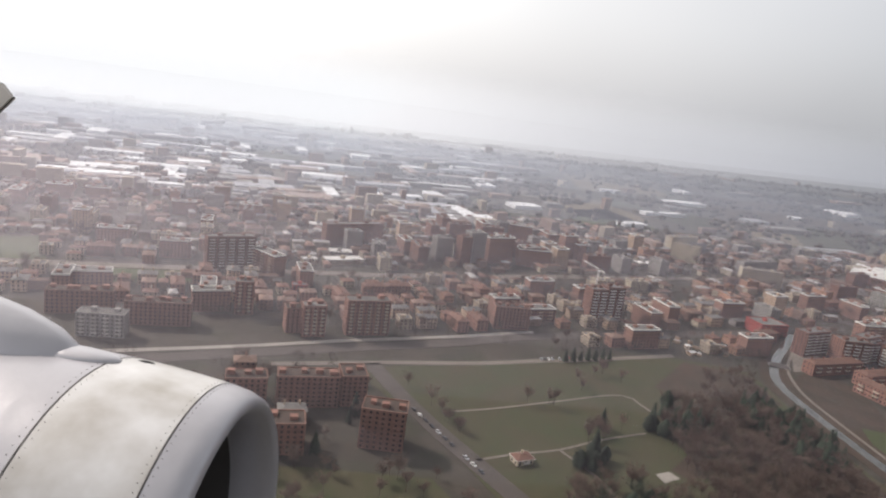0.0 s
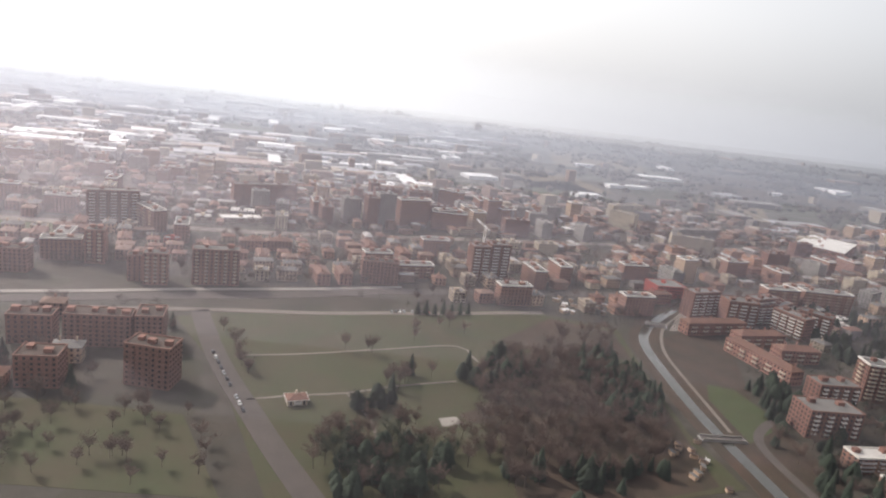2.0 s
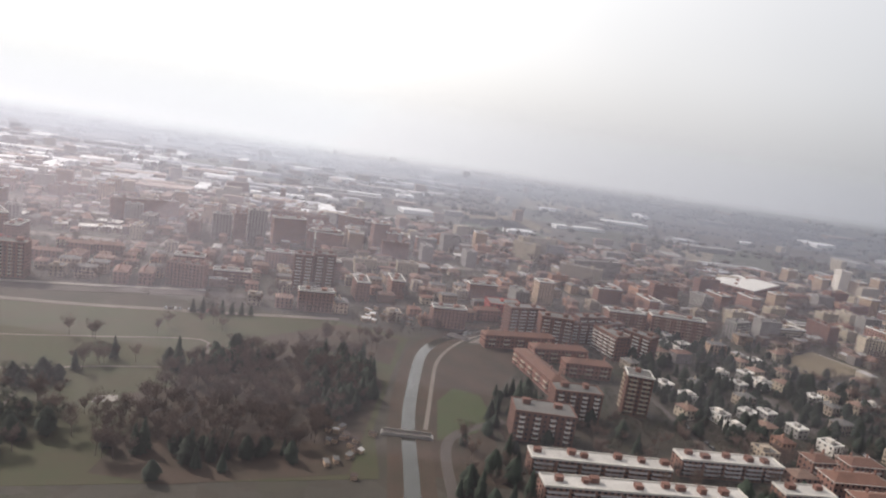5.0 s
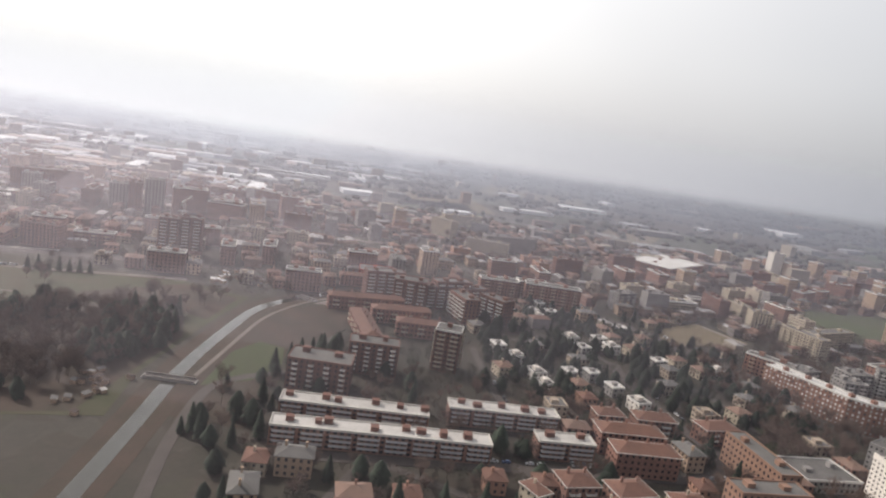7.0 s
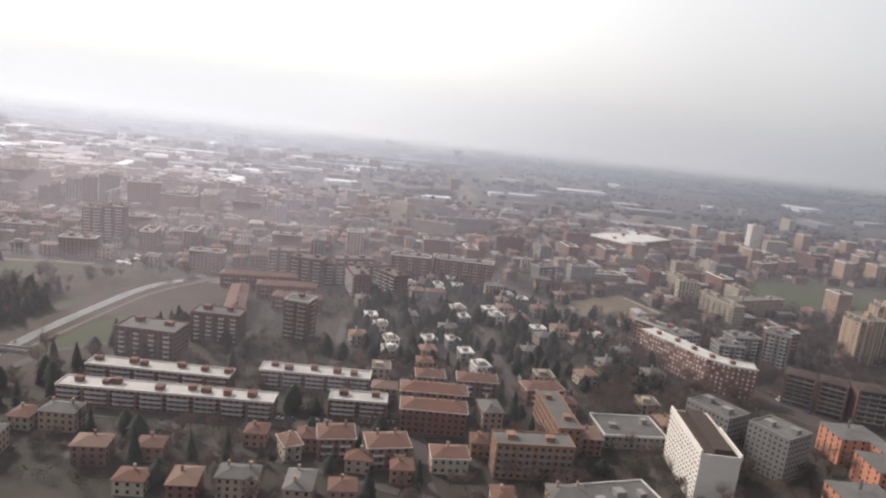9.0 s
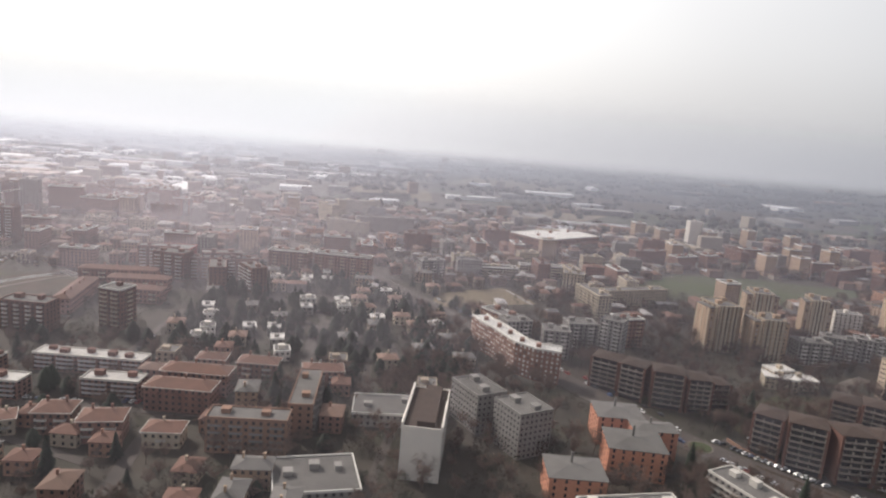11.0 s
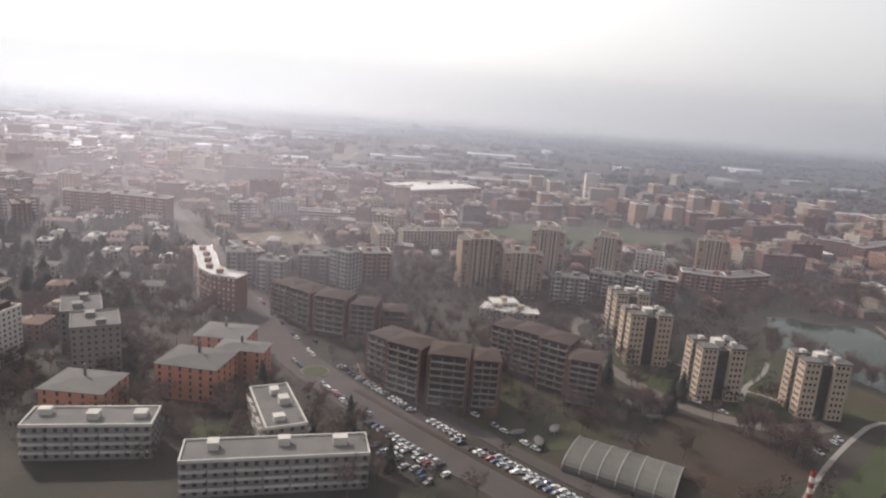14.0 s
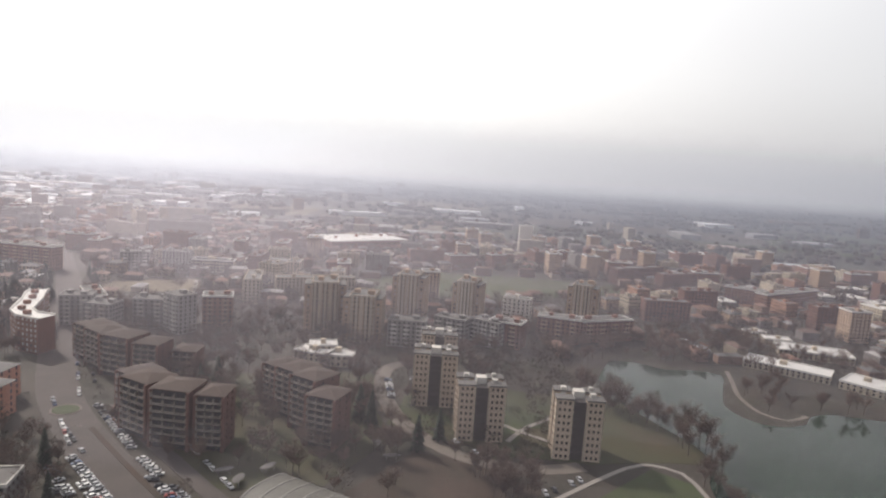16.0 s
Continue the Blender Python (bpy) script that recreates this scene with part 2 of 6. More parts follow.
def smooth_line(pts, step=8.0):
    """Points along a soft curve through pts."""
    out = []
    n = len(pts)
    for i in range(n - 1):
        p0, p1, p2, p3 = (Vector(pts[max(0, min(n - 1, k))]) for k in (i - 1, i, i + 1, i + 2))
        cuts = max(2, int((p2 - p1).length / step))
        for c in range(cuts):
            t = c / cuts
            out.append(0.5 * (2 * p1 + (p2 - p0) * t + (2 * p0 - 5 * p1 + 4 * p2 - p3) * t * t + (3 * p1 - p0 - 3 * p2 + p3) * t ** 3))
    out.append(Vector(pts[-1]))
    return out


ROADS = []


def ribbon(name, pts, width, z, mat, label, category, depth=0.2, keep=True, parent=None):
    """A strip of constant width with side faces along a soft curve."""
    line = smooth_line(pts)
    if keep:
        ROADS.append((line, width))
    bm = bmesh.new()
    rows = []
    for i, p in enumerate(line):
        d = (line[min(i + 1, len(line) - 1)] - line[max(i - 1, 0)]).normalized()
        s = Vector((-d.y, d.x)) * width / 2
        rows.append([bm.verts.new((q.x, q.y, h)) for q, h in ((p + s, z - depth), (p + s, z), (p - s, z), (p - s, z - depth))])
    for a, b in zip(rows, rows[1:]):
        for k in range(3):
            bm.faces.new((a[k], a[k + 1], b[k + 1], b[k]))
    bmesh.ops.recalc_face_normals(bm, faces=bm.faces)
    ob = new(name, mesh_of(name, bm, mat))
    return tagged(ob, label, category, kind="structure")


# ------------------------------------------------------------------ ground, roads, park, lake
gm = material("town_ground", (0.05, 0.039, 0.03), (0.02, 0.022, 0.013), 0.03, fine=0.4, spread=0.0, bump=0.3)
nt = gm.node_tree
pos = nt.nodes.new("ShaderNodeTexCoord")


def patches(scale, colours, seed):
    """Plots of ground of several kinds, with soft ragged borders."""
    warp = nt.nodes.new("ShaderNodeTexNoise")
    warp.inputs["Scale"].default_value = scale * 2.5
    warp.inputs["Detail"].default_value = 4
    nt.links.new(pos.outputs["Object"], warp.inputs["Vector"])
    shift = nt.nodes.new("ShaderNodeVectorMath")
    shift.operation = "MULTIPLY_ADD"
    shift.inputs[1].default_value = (0.35 / scale, 0.35 / scale, 0)
    nt.links.new(warp.outputs["Color"], shift.inputs[0])
    nt.links.new(pos.outputs["Object"], shift.inputs[2])
    cells = nt.nodes.new("ShaderNodeTexVoronoi")
    cells.inputs["Scale"].default_value = scale
    nt.links.new(shift.outputs[0], cells.inputs["Vector"])
    pick = nt.nodes.new("ShaderNodeSeparateColor")
    nt.links.new(cells.outputs["Color"], pick.inputs[0])
    ramp = nt.nodes.new("ShaderNodeValToRGB")
    ramp.color_ramp.interpolation = "CONSTANT"
    while len(ramp.color_ramp.elements) < len(colours):
        ramp.color_ramp.elements.new(0.5)
    for i, c in enumerate(colours):
        ramp.color_ramp.elements[i].position = i / len(colours)
        ramp.color_ramp.elements[i].color = (*c, 1)
    nt.links.new(pick.outputs[seed], ramp.inputs[0])
    return ramp.outputs[0]


plots = patches(0.06, [(0.046, 0.05, 0.027), (0.055, 0.042, 0.034), (0.07, 0.06, 0.055), (0.04, 0.038, 0.028), (0.062, 0.048, 0.038), (0.09, 0.078, 0.07), (0.048, 0.04, 0.033)], 0)
lots = patches(0.0055, [(0.04, 0.043, 0.028), (0.066, 0.05, 0.04), (0.05, 0.054, 0.03), (0.04, 0.035, 0.03), (0.095, 0.078, 0.055), (0.055, 0.046, 0.038)], 1)
tint = nt.nodes.new("ShaderNodeMix")
tint.data_type = "RGBA"
tint.inputs["Factor"].default_value = 0.22
old = nt.nodes["Principled BSDF"].inputs["Base Color"].links[0].from_socket
nt.links.new(old, tint.inputs["A"])
nt.links.new(plots, tint.inputs["B"])
tint2 = nt.nodes.new("ShaderNodeMix")
tint2.data_type = "RGBA"
gap = nt.nodes.new("ShaderNodeSeparateXYZ")
nt.links.new(pos.outputs["Object"], gap.inputs[0])
beyond = nt.nodes.new("ShaderNodeMapRange")
beyond.inputs["From Min"].default_value = 1000
beyond.inputs["From Max"].default_value = 1400
beyond.inputs["To Max"].default_value = 0.75
nt.links.new(gap.outputs[1], beyond.inputs["Value"])
nt.links.new(beyond.outputs[0], tint2.inputs["Factor"])
nt.links.new(tint.outputs["Result"], tint2.inputs["A"])
nt.links.new(lots, tint2.inputs["B"])
nt.links.new(tint2.outputs["Result"], nt.nodes["Principled BSDF"].inputs["Base Color"])
bm = bmesh.new()
bmesh.ops.create_grid(bm, x_segments=24, y_segments=24, size=14000)
for v in bm.verts:
    v.co.x += 500
    v.co.y += 3000
tagged(new("ground", mesh_of("ground", bm, gm)), "flat brown-green winter ground of a wide suburban plain", "ground", kind="structure")

PARK = [(1, 449), (28, 464), (100, 481), (154, 498), (282, 537), (342, 517), (336, 441), (333, 350), (342, 296), (151, 235), (110, 239), (52, 372)]
sheet("lawn", PARK, 0.10, LAWN, "patchy green-brown winter lawn of a large park", "lawn")
sheet("meadow", [(883, 738), (957, 838), (1045, 860), (1203, 860), (1041, 719), (946, 694)], 0.10, MEADOW, "flat green meadow between the housing estates", "meadow")
sheet("dry_field", [(699, 620), (757, 672), (791, 623), (696, 568)], 0.10, STUBBLE, "beige dry field beside a white footpath", "field")
sheet("sports_field", [(-268, 621), (-173, 660), (-156, 617), (-252, 581)], 0.10, MEADOW, "green sports field bordered by a bright fence", "field")
sheet("sports_field", [(-396, 695), (-333, 723), (-288, 624), (-334, 599)], 0.10, MEADOW, "green playing field beside a road", "field")
sheet("earth_lot", [(1023, 326), (1041, 372), (1074, 377), (1099, 356), (1089, 331), (1054, 306)], 0.10, EARTH, "bare brown earth lot beside the round towers road", "lot")
sheet("park_lawn", [(1083, 309), (1116, 351), (1144, 392), (1164, 380), (1166, 360), (1230, 330), (1200, 270)], 0.10, MEADOW, "green lawn beside the lake with a pale path", "lawn")
sheet("rough_ground", [(354, 306), (351, 440), (369, 503), (433, 556), (426, 479), (399, 402), (406, 304)], 0.08, EARTH, "brown scrubby ground beside the canal", "ground")
sheet("lawn", [(-90, 250), (-74, 317), (-20, 322), (48, 319), (84, 253)], 0.1, LAWN, "rough green lawn beside the park road", "lawn")
sheet("wood_floor", [(212, 401), (238, 445), (313, 460), (332, 412), (329, 349), (327, 296), (252, 266), (217, 266)], 0.14, EARTH, "brown leaf litter under the park trees", "ground")
sheet("bank_lawn", [(369, 345), (368, 400), (378, 425), (396, 420), (402, 390), (392, 362)], 0.125, MEADOW, "green grass between the canal and the curving road", "lawn")
sheet("gravel_lot", [(430, 598), (449, 575), (413, 535), (391, 530)], 0.12, GRAVEL, "pale gravel lot in the canal bend", "lot")
LAKE = [(1133, 556), (1126, 520), (1125, 491), (1139, 470), (1154, 446), (1168, 425), (1172, 404), (1167, 380), (1178, 351), (1240, 330), (1330, 340), (1360, 430), (1309, 500), (1279, 500), (1252, 500), (1239, 490), (1233, 477), (1218, 469), (1205, 472), (1195, 491), (1200, 523), (1205, 554), (1186, 558), (1170, 552), (1150, 561)]
sheet("lake", [tuple(p) for p in smooth_line([Vector(p) for p in LAKE + LAKE[:1]], 6.0)[:-1]], 0.16, WATER, "still grey-green lake with reedy banks", "lake")
sheet("worn_patch", [(194, 346), (204, 355), (216, 368), (228, 365), (226, 349), (213, 339), (200, 338)], 0.12, EARTH, "worn brown earth patch in the park lawn", "ground")
sheet("tower_lawn", [(1052, 407), (1056, 435), (1079, 446), (1097, 431), (1085, 413), (1075, 403)], 0.12, MEADOW, "small green lawn between the lakeside towers", "lawn")
sheet("tower_lawn", [(1020, 435), (1023, 468), (1050, 476), (1049, 443)], 0.12, MEADOW, "small green lawn between the lakeside towers", "lawn")
sheet("lake_lawn", [(1021, 400), (1021, 482), (1088, 470), (1122, 487), (1146, 471), (1165, 445), (1178, 423), (1174, 407), (1144, 399), (1119, 388), (1080, 384)], 0.07, LAWN, "green-brown lawn between the lakeside towers and the shore", "lawn")
sheet("estate_lawn", [(909, 359), (897, 419), (950, 459), (994, 469), (1009, 419), (1028, 385), (1015, 331), (979, 318)], 0.06, LAWN, "rough lawn under the trees of the dark towers", "lawn")
sheet("worn_patch", [(233, 467), (286, 529), (335, 512), (333, 452), (298, 464), (260, 452)], 0.115, EARTH, "worn brown grass at the edge of the park", "ground")
sheet("pitch_pad", [(182, 340), (192, 344), (196, 337), (184, 331)], 0.18, CONCRETE, "pale square concrete pad in the park lawn", "pad")

ribbon("road", [(13, 466), (37, 410), (57, 369), (82, 325), (102, 290), (138, 232)], 13, 0.2, ASPHALT, "straight grey road along the park edge", "road")
ribbon("road", [(-420, 350), (-225, 407), (-101, 455), (-12, 489), (73, 520), (159, 557), (295, 598), (411, 633), (548, 682)], 15, 0.2, ASPHALT, "grey main road beside a pale concrete strip", "road")
ribbon("concrete_strip", [(-300, 402), (-101, 469), (-12, 504), (73, 534), (159, 569)], 6, 0.35, CONCRETE, "pale concrete strip along the main road", "pavement")
ribbon("road", [(-57, 449), (28, 470), (100, 485), (154, 502), (179, 508), (282, 542)], 7, 0.2, GRAVEL, "pale gravel road bordering the park", "road")
ribbon("footpath", [(60, 397), (96, 408), (144, 427), (200, 447), (213, 424), (239, 402)], 2, 0.2, GRAVEL, "narrow gravel footpath in the park", "path")
ribbon("footpath", [(75, 341), (100, 351), (129, 360), (160, 376), (196, 390)], 2, 0.2, GRAVEL, "narrow gravel footpath in the park", "path")
ribbon("footpath", [(129, 360), (144, 331), (150, 303)], 2, 0.22, GRAVEL, "narrow gravel footpath in the park", "path")
ribbon("canal_bank", [(460, 640), (425, 598), (393, 560), (366, 520), (355, 488), (352, 446), (351, 385), (353, 345), (357, 304), (360, 269), (364, 218)], 24, 0.11, EARTH, "dark brown overgrown canal bank", "bank", keep=False)
ribbon("canal", [(460, 640), (425, 598), (393, 560), (366, 520), (355, 488), (352, 446), (351, 385), (353, 345), (357, 304), (360, 269), (364, 218)], 8, 0.16, CANAL, "grey canal with still water curving through the town", "canal")
ribbon("bank_road", [(446, 612), (415, 572), (388, 535), (373, 500), (366, 470), (364, 430), (363, 390), (362, 356)], 2.6, 0.2, GRAVEL, "pale track along the canal", "road")
ribbon("road", [(410, 384), (388, 366), (376, 349), (374, 328), (377, 298), (381, 270), (390, 227)], 6, 0.22, ASPHALT, "narrow curving road beside the canal", "road")
ribbon("road", [(631, 499), (631, 474), (638, 436), (649, 391), (660, 354), (649, 332), (626, 323), (599, 318), (556, 311), (420, 285)], 9, 0.22, ASPHALT, "grey residential street", "road")
ribbon("road", [(599, 318), (607, 284), (618, 238)], 7, 0.24, ASPHALT, "grey residential street", "road")
ribbon("road", [(485, 785), (578, 707), (689, 586), (766, 488), (834, 405), (876, 362), (931, 320), (994, 279), (1060, 240)], 20, 0.2, ASPHALT, "wide grey boulevard with parked cars", "road")
ribbon("side_road", [(892, 377), (923, 352), (952, 332), (984, 310), (1035, 279)], 7, 0.24, ASPHALT, "parking lane beside the boulevard", "road")
ribbon("road", [(1028, 517), (1001, 490), (1000, 465), (1013, 429), (1033, 398), (1063, 376), (1095, 374), (1114, 384)], 9, 0.22, GRAVEL, "pale curved access road round the towers", "road")
ribbon("footpath", [(1073, 301), (1102, 348), (1133, 389), (1144, 396)], 2.2, 0.22, CONCRETE, "white curved footpath", "path")
ribbon("footpath", [(1144, 396), (1157, 392), (1164, 372), (1169, 341)], 2.2, 0.24, CONCRETE, "white curved footpath", "path")
ribbon("footpath", [(1211, 566), (1209, 537), (1207, 515), (1212, 489), (1225, 480), (1238, 492)], 3, 0.22, GRAVEL, "pale path round a peninsula in the lake", "path")
ribbon("footpath", [(760, 663), (773, 641), (786, 617)], 3, 0.24, CONCRETE, "white footpath across the field", "path")

ribbon("footpath", [(1049, 445), (1075, 419), (1093, 409), (1115, 397)], 2.5, 0.24, CONCRETE, "pale footpath between the lakeside towers", "path")
ribbon("footpath", [(1080, 399), (1087, 419), (1100, 438), (1109, 460)], 2.5, 0.26, CONCRETE, "pale footpath between the lakeside towers", "path")
ribbon("median", [(900, 349), (934, 325), (965, 304), (995, 285)], 2.2, 0.36, EARTH, "narrow brown planted median of the boulevard", "pavement", keep=False)
ribbon("railway", [(-600, 560), (-115, 673), (60, 719), (318, 809), (541, 880), (872, 988)], 16, 0.5, GRAVEL, "grey railway embankment crossing the town", "railway", 0.6)

for line in ([(468, 295), (497, 283), (517, 275), (552, 271), (599, 261)], [(521, 483), (529, 430), (536, 390), (538, 372)], [(635, 471), (681, 468), (698, 429), (701, 399)], [(591, 558), (616, 519), (631, 488)], [(553, 519), (592, 499), (631, 482)],
             [(682, 419), (693, 370), (713, 345), (717, 299), (719, 237)], [(536, 261), (544, 299), (548, 311)], [(452, 238), (460, 269), (468, 295)]):
    ribbon("lane", line, 5, 0.18, ASPHALT, "narrow asphalt lane between garden walls", "road")
sheet("court_lawn", [(706, 478), (735, 461), (751, 424), (740, 391), (709, 360), (697, 372), (704, 419)], 0.09, MEADOW, "shaded green lawn behind the winding block", "lawn")

for pts in ([(1031, 417), (1054, 421), (1044, 396), (1038, 397)], [(1063, 375), (1085, 408), (1084, 380)], [(1087, 440), (1103, 435), (1100, 420), (1078, 420)]):
    sheet("tower_lawn", pts, 0.13, MEADOW, "small green lawn between the lakeside towers", "lawn")
sheet("court_lawn", [(850, 296), (872, 308), (881, 288), (860, 278)], 0.13, MEADOW, "small green court between the balcony rows", "lawn")
ring = [(876 + 7 * math.cos(k * 0.524), 362 + 7 * math.sin(k * 0.524)) for k in range(12)]
sheet("roundabout_kerb", ring, 0.42, GRAVEL, "round concrete kerb in the boulevard", "kerb")
sheet("roundabout_lawn", [(876 + 6 * math.cos(k * 0.524), 362 + 6 * math.sin(k * 0.524)) for k in range(12)], 0.55, MEADOW, "round green island in the boulevard", "lawn")
ribbon("garden_wall", [(893, 375), (898, 365), (904, 358), (911, 353)], 0.5, 2.0, OCHRE, "curved orange-brown garden wall", "wall", 2.2, keep=False)

# ------------------------------------------------------------------ buildings
FOOT = []


def covered(x, y, r, foot=True):
    """Whether a place is taken by a road, water, the park or another building."""
    for line, width in ROADS:
        for p in line[::2]:
            if abs(p.x - x) < r + width and abs(p.y - y) < r + width and (p.x - x) ** 2 + (p.y - y) ** 2 < (r + width / 2 + 3) ** 2:
                return True
    if foot:
        for fx, fy, fr in FOOT:
            if (fx - x) ** 2 + (fy - y) ** 2 < (fr + r) ** 2:
                return True
    return False


def inside(x, y, poly):
    hit = False
    for i in range(len(poly)):
        (x1, y1), (x2, y2) = poly[i], poly[i - 1]
        if (y1 > y) != (y2 > y) and x < (x2 - x1) * (y - y1) / (y2 - y1) + x1:
            hit = not hit
    return hit


def place(ob, x, y, r):
    ob.matrix_basis = pose(x, y, 0, 0, 0, r)
    return ob


def windows_mesh(w, d, h, storeys, pitch=3.2, ww=1.3, wh=1.5, sides=(1, 1, 1, 1), mat=GLASS):
    """Small recess-like window boxes over the walls, all storeys."""
    bm = bmesh.new()
    sh = h / storeys
    for s in range(storeys):
        z = s * sh + sh * 0.32
        for side, (length, off) in enumerate(((w, -d / 2), (w, d / 2), (d, -w / 2), (d, w / 2))):
            if not sides[side]:
                continue
            n = max(1, int(length / pitch))
            for i in range(n):
                c = (i + 0.5) * length / n - length / 2
                e = 0.05 if off > 0 else -0.05
                a, b = sorted((off - e, off + e))
                if side < 2:
                    quad_box(bm, c - ww / 2, a, z, c + ww / 2, b, z + wh)
                else:
                    quad_box(bm, a, c - ww / 2, z, b, c + ww / 2, z + wh)
    me = bpy.data.meshes.new("glazing")
    bm.to_mesh(me)
    bm.free()
    me.materials.append(mat)
    return me


def balcony_mesh(length, deep=1.5, rail=0.95):
    bm = bmesh.new()
    quad_box(bm, -length / 2, -deep, 0, length / 2, 0.1, 0.2, True)
    quad_box(bm, -length / 2, -deep, 0.2, length / 2, -deep + 0.12, 0.2 + rail, True)
    quad_box(bm, -length / 2, -deep + 0.12, 0.2, -length / 2 + 0.12, 0.0, 0.2 + rail)
    quad_box(bm, length / 2 - 0.12, -deep + 0.12, 0.2, length / 2, 0.0, 0.2 + rail)
    return bm


def hip_roof(w, d, rise, over=0.6):
    bm = bmesh.new()
    a, b = w / 2 + over, d / 2 + over
    r = max(0.2, a - b)
    v = [bm.verts.new(p) for p in ((-a, -b, 0), (a, -b, 0), (a, b, 0), (-a, b, 0), (-a, -b, 0.25), (a, -b, 0.25), (a, b, 0.25), (-a, b, 0.25), (-r, 0, rise), (r, 0, rise))]
    for f in ((3, 2, 1, 0), (0, 1, 5, 4), (1, 2, 6, 5), (2, 3, 7, 6), (3, 0, 4, 7), (4, 5, 9, 8), (6, 7, 8, 9), (5, 6, 9), (7, 4, 8)):
        bm.faces.new([v[i] for i in f])
    return bm


def building(w, d, h, wall, roof="flat", roof_mat=None, storeys=None, balconies=0, bal_len=5.0, bal_mat=None, huts=1, trim=None, label="", category="building", group="",
             pitch=3.2, ww=1.3, wh=1.5, sides=(1, 1, 1, 1), back_balconies=False, name="apartment_building", wins=True, ribs=0, rib_mat=None, seed=0, side_balconies=False, hut_mat=None, rail=0.95, rise=None, panes=None, gutter=None):
    rnd = random.Random(seed + int(w * 7 + d * 13 + h * 3))
    storeys = storeys or max(1, round(h / 3.05))
    root = new(name)
    tagged(root, label, category, group)
    bm = bmesh.new()
    quad_box(bm, -w / 2, -d / 2, -0.5, w / 2, d / 2, h)
    part("wall", bm, wall, root)
    if roof == "flat":
        t = 0.35
        bm = bmesh.new()
        for x0, y0, x1, y1 in ((-w / 2 - 0.15, -d / 2 - 0.15, w / 2 + 0.15, -d / 2 + t), (-w / 2 - 0.15, d / 2 - t, w / 2 + 0.15, d / 2 + 0.15),
                               (-w / 2 - 0.15, -d / 2 + t, -w / 2 + t, d / 2 - t), (w / 2 - t, -d / 2 + t, w / 2 + 0.15, d / 2 - t)):
            quad_box(bm, x0, y0, h - 0.35, x1, y1, h + 0.75, True)
        part("parapet", bm, trim or wall, root)
        bm = bmesh.new()
        quad_box(bm, -w / 2 + t, -d / 2 + t, h, w / 2 - t, d / 2 - t, h + 0.12)
        part("roof", bm, roof_mat or ROOF_GREY, root)
    else:
        bm = hip_roof(w, d, rise or min(w, d) * 0.22)
        bmesh.ops.translate(bm, verts=bm.verts, vec=(0, 0, h))
        part("roof", bm, roof_mat or TILE, root)
    if gutter:
        bm = bmesh.new()
        for x0, y0, x1, y1 in ((-w / 2 - 0.85, -d / 2 - 0.85, w / 2 + 0.85, -d / 2 - 0.55), (-w / 2 - 0.85, d / 2 + 0.55, w / 2 + 0.85, d / 2 + 0.85),
                               (-w / 2 - 0.85, -d / 2 - 0.55, -w / 2 - 0.55, d / 2 + 0.55), (w / 2 + 0.55, -d / 2 - 0.55, w / 2 + 0.85, d / 2 + 0.55)):
            quad_box(bm, x0, y0, h - 0.1, x1, y1, h + 0.22, True)
        part("gutter", bm, gutter, root, "pale gutter round the eaves")
    if wins:
        tagged(part("glazing", windows_mesh(w, d, h, storeys, pitch, ww, wh, sides), panes or PANES, root), kind="stuff")
    sh = h / storeys
    if balconies:
        me = mesh_of("balcony", balcony_mesh(bal_len, 1.5, rail), bal_mat or BALCONY)
        for s in range(1, storeys):
            for b in range(balconies):
                x = (b + 0.5) * w / balconies - w / 2
                ob = part("balcony", me, None, root)
                ob.matrix_basis = pose(x, -d / 2, s * sh - 0.1)
                if back_balconies:
                    ob = part("balcony", me, None, root)
                    ob.matrix_basis = pose(x, d / 2, s * sh - 0.1, 0, 0, 180)
        if side_balconies:
            for s in range(1, storeys):
                for r in (-1, 1):
                    ob = part("balcony", me, None, root)
                    ob.matrix_basis = pose(r * w / 2, 0, s * sh - 0.1, 0, 0, 90 * r)
    if ribs:
        bm = bmesh.new()
        quad_box(bm, -0.75, -0.6, -0.5, 0.75, 0.1, h + 0.9)
        me = mesh_of("pier", bm, rib_mat or TRIM)
        for s in (-1, 1):
            for i in range(ribs):
                ob = part("pier", me, None, root)
                ob.matrix_basis = pose((i + 0.5) * w / ribs - w / 2, s * d / 2, 0, 0, 0, 0 if s < 0 else 180)
            for i in range(max(2, ribs - 1)):
                ob = part("pier", me, None, root)
                ob.matrix_basis = pose(s * w / 2, (i + 0.5) * d / max(2, ribs - 1) - d / 2, 0, 0, 0, 90 * s)
    for i in range(huts):
        bm = bmesh.new()
        a, b, c = rnd.uniform(1.4, 2.4), rnd.uniform(1.4, 2.2), rnd.uniform(1.6, 2.6)
        base = h - 0.1 if roof == "flat" else h + 0.6
        cx = (i + 0.5) * w / huts - w / 2 + rnd.uniform(-1, 1) * 0.06 * w
        cy = rnd.uniform(-0.12, 0.2) * d
        if roof == "hip":
            a, b, c, cy = 0.45, 0.45, min(w, d) * 0.22 + 0.6, 0.12 * d
        quad_box(bm, cx - a, cy - b, base, cx + a, cy + b, base + c + 0.4)
        quad_box(bm, cx - a - 0.15, cy - b - 0.15, base + c + 0.4, cx + a + 0.15, cy + b + 0.15, base + c + 0.6, True)
        part("chimney" if roof == "hip" else "roof_hut", bm, hut_mat or wall, root)
    return root


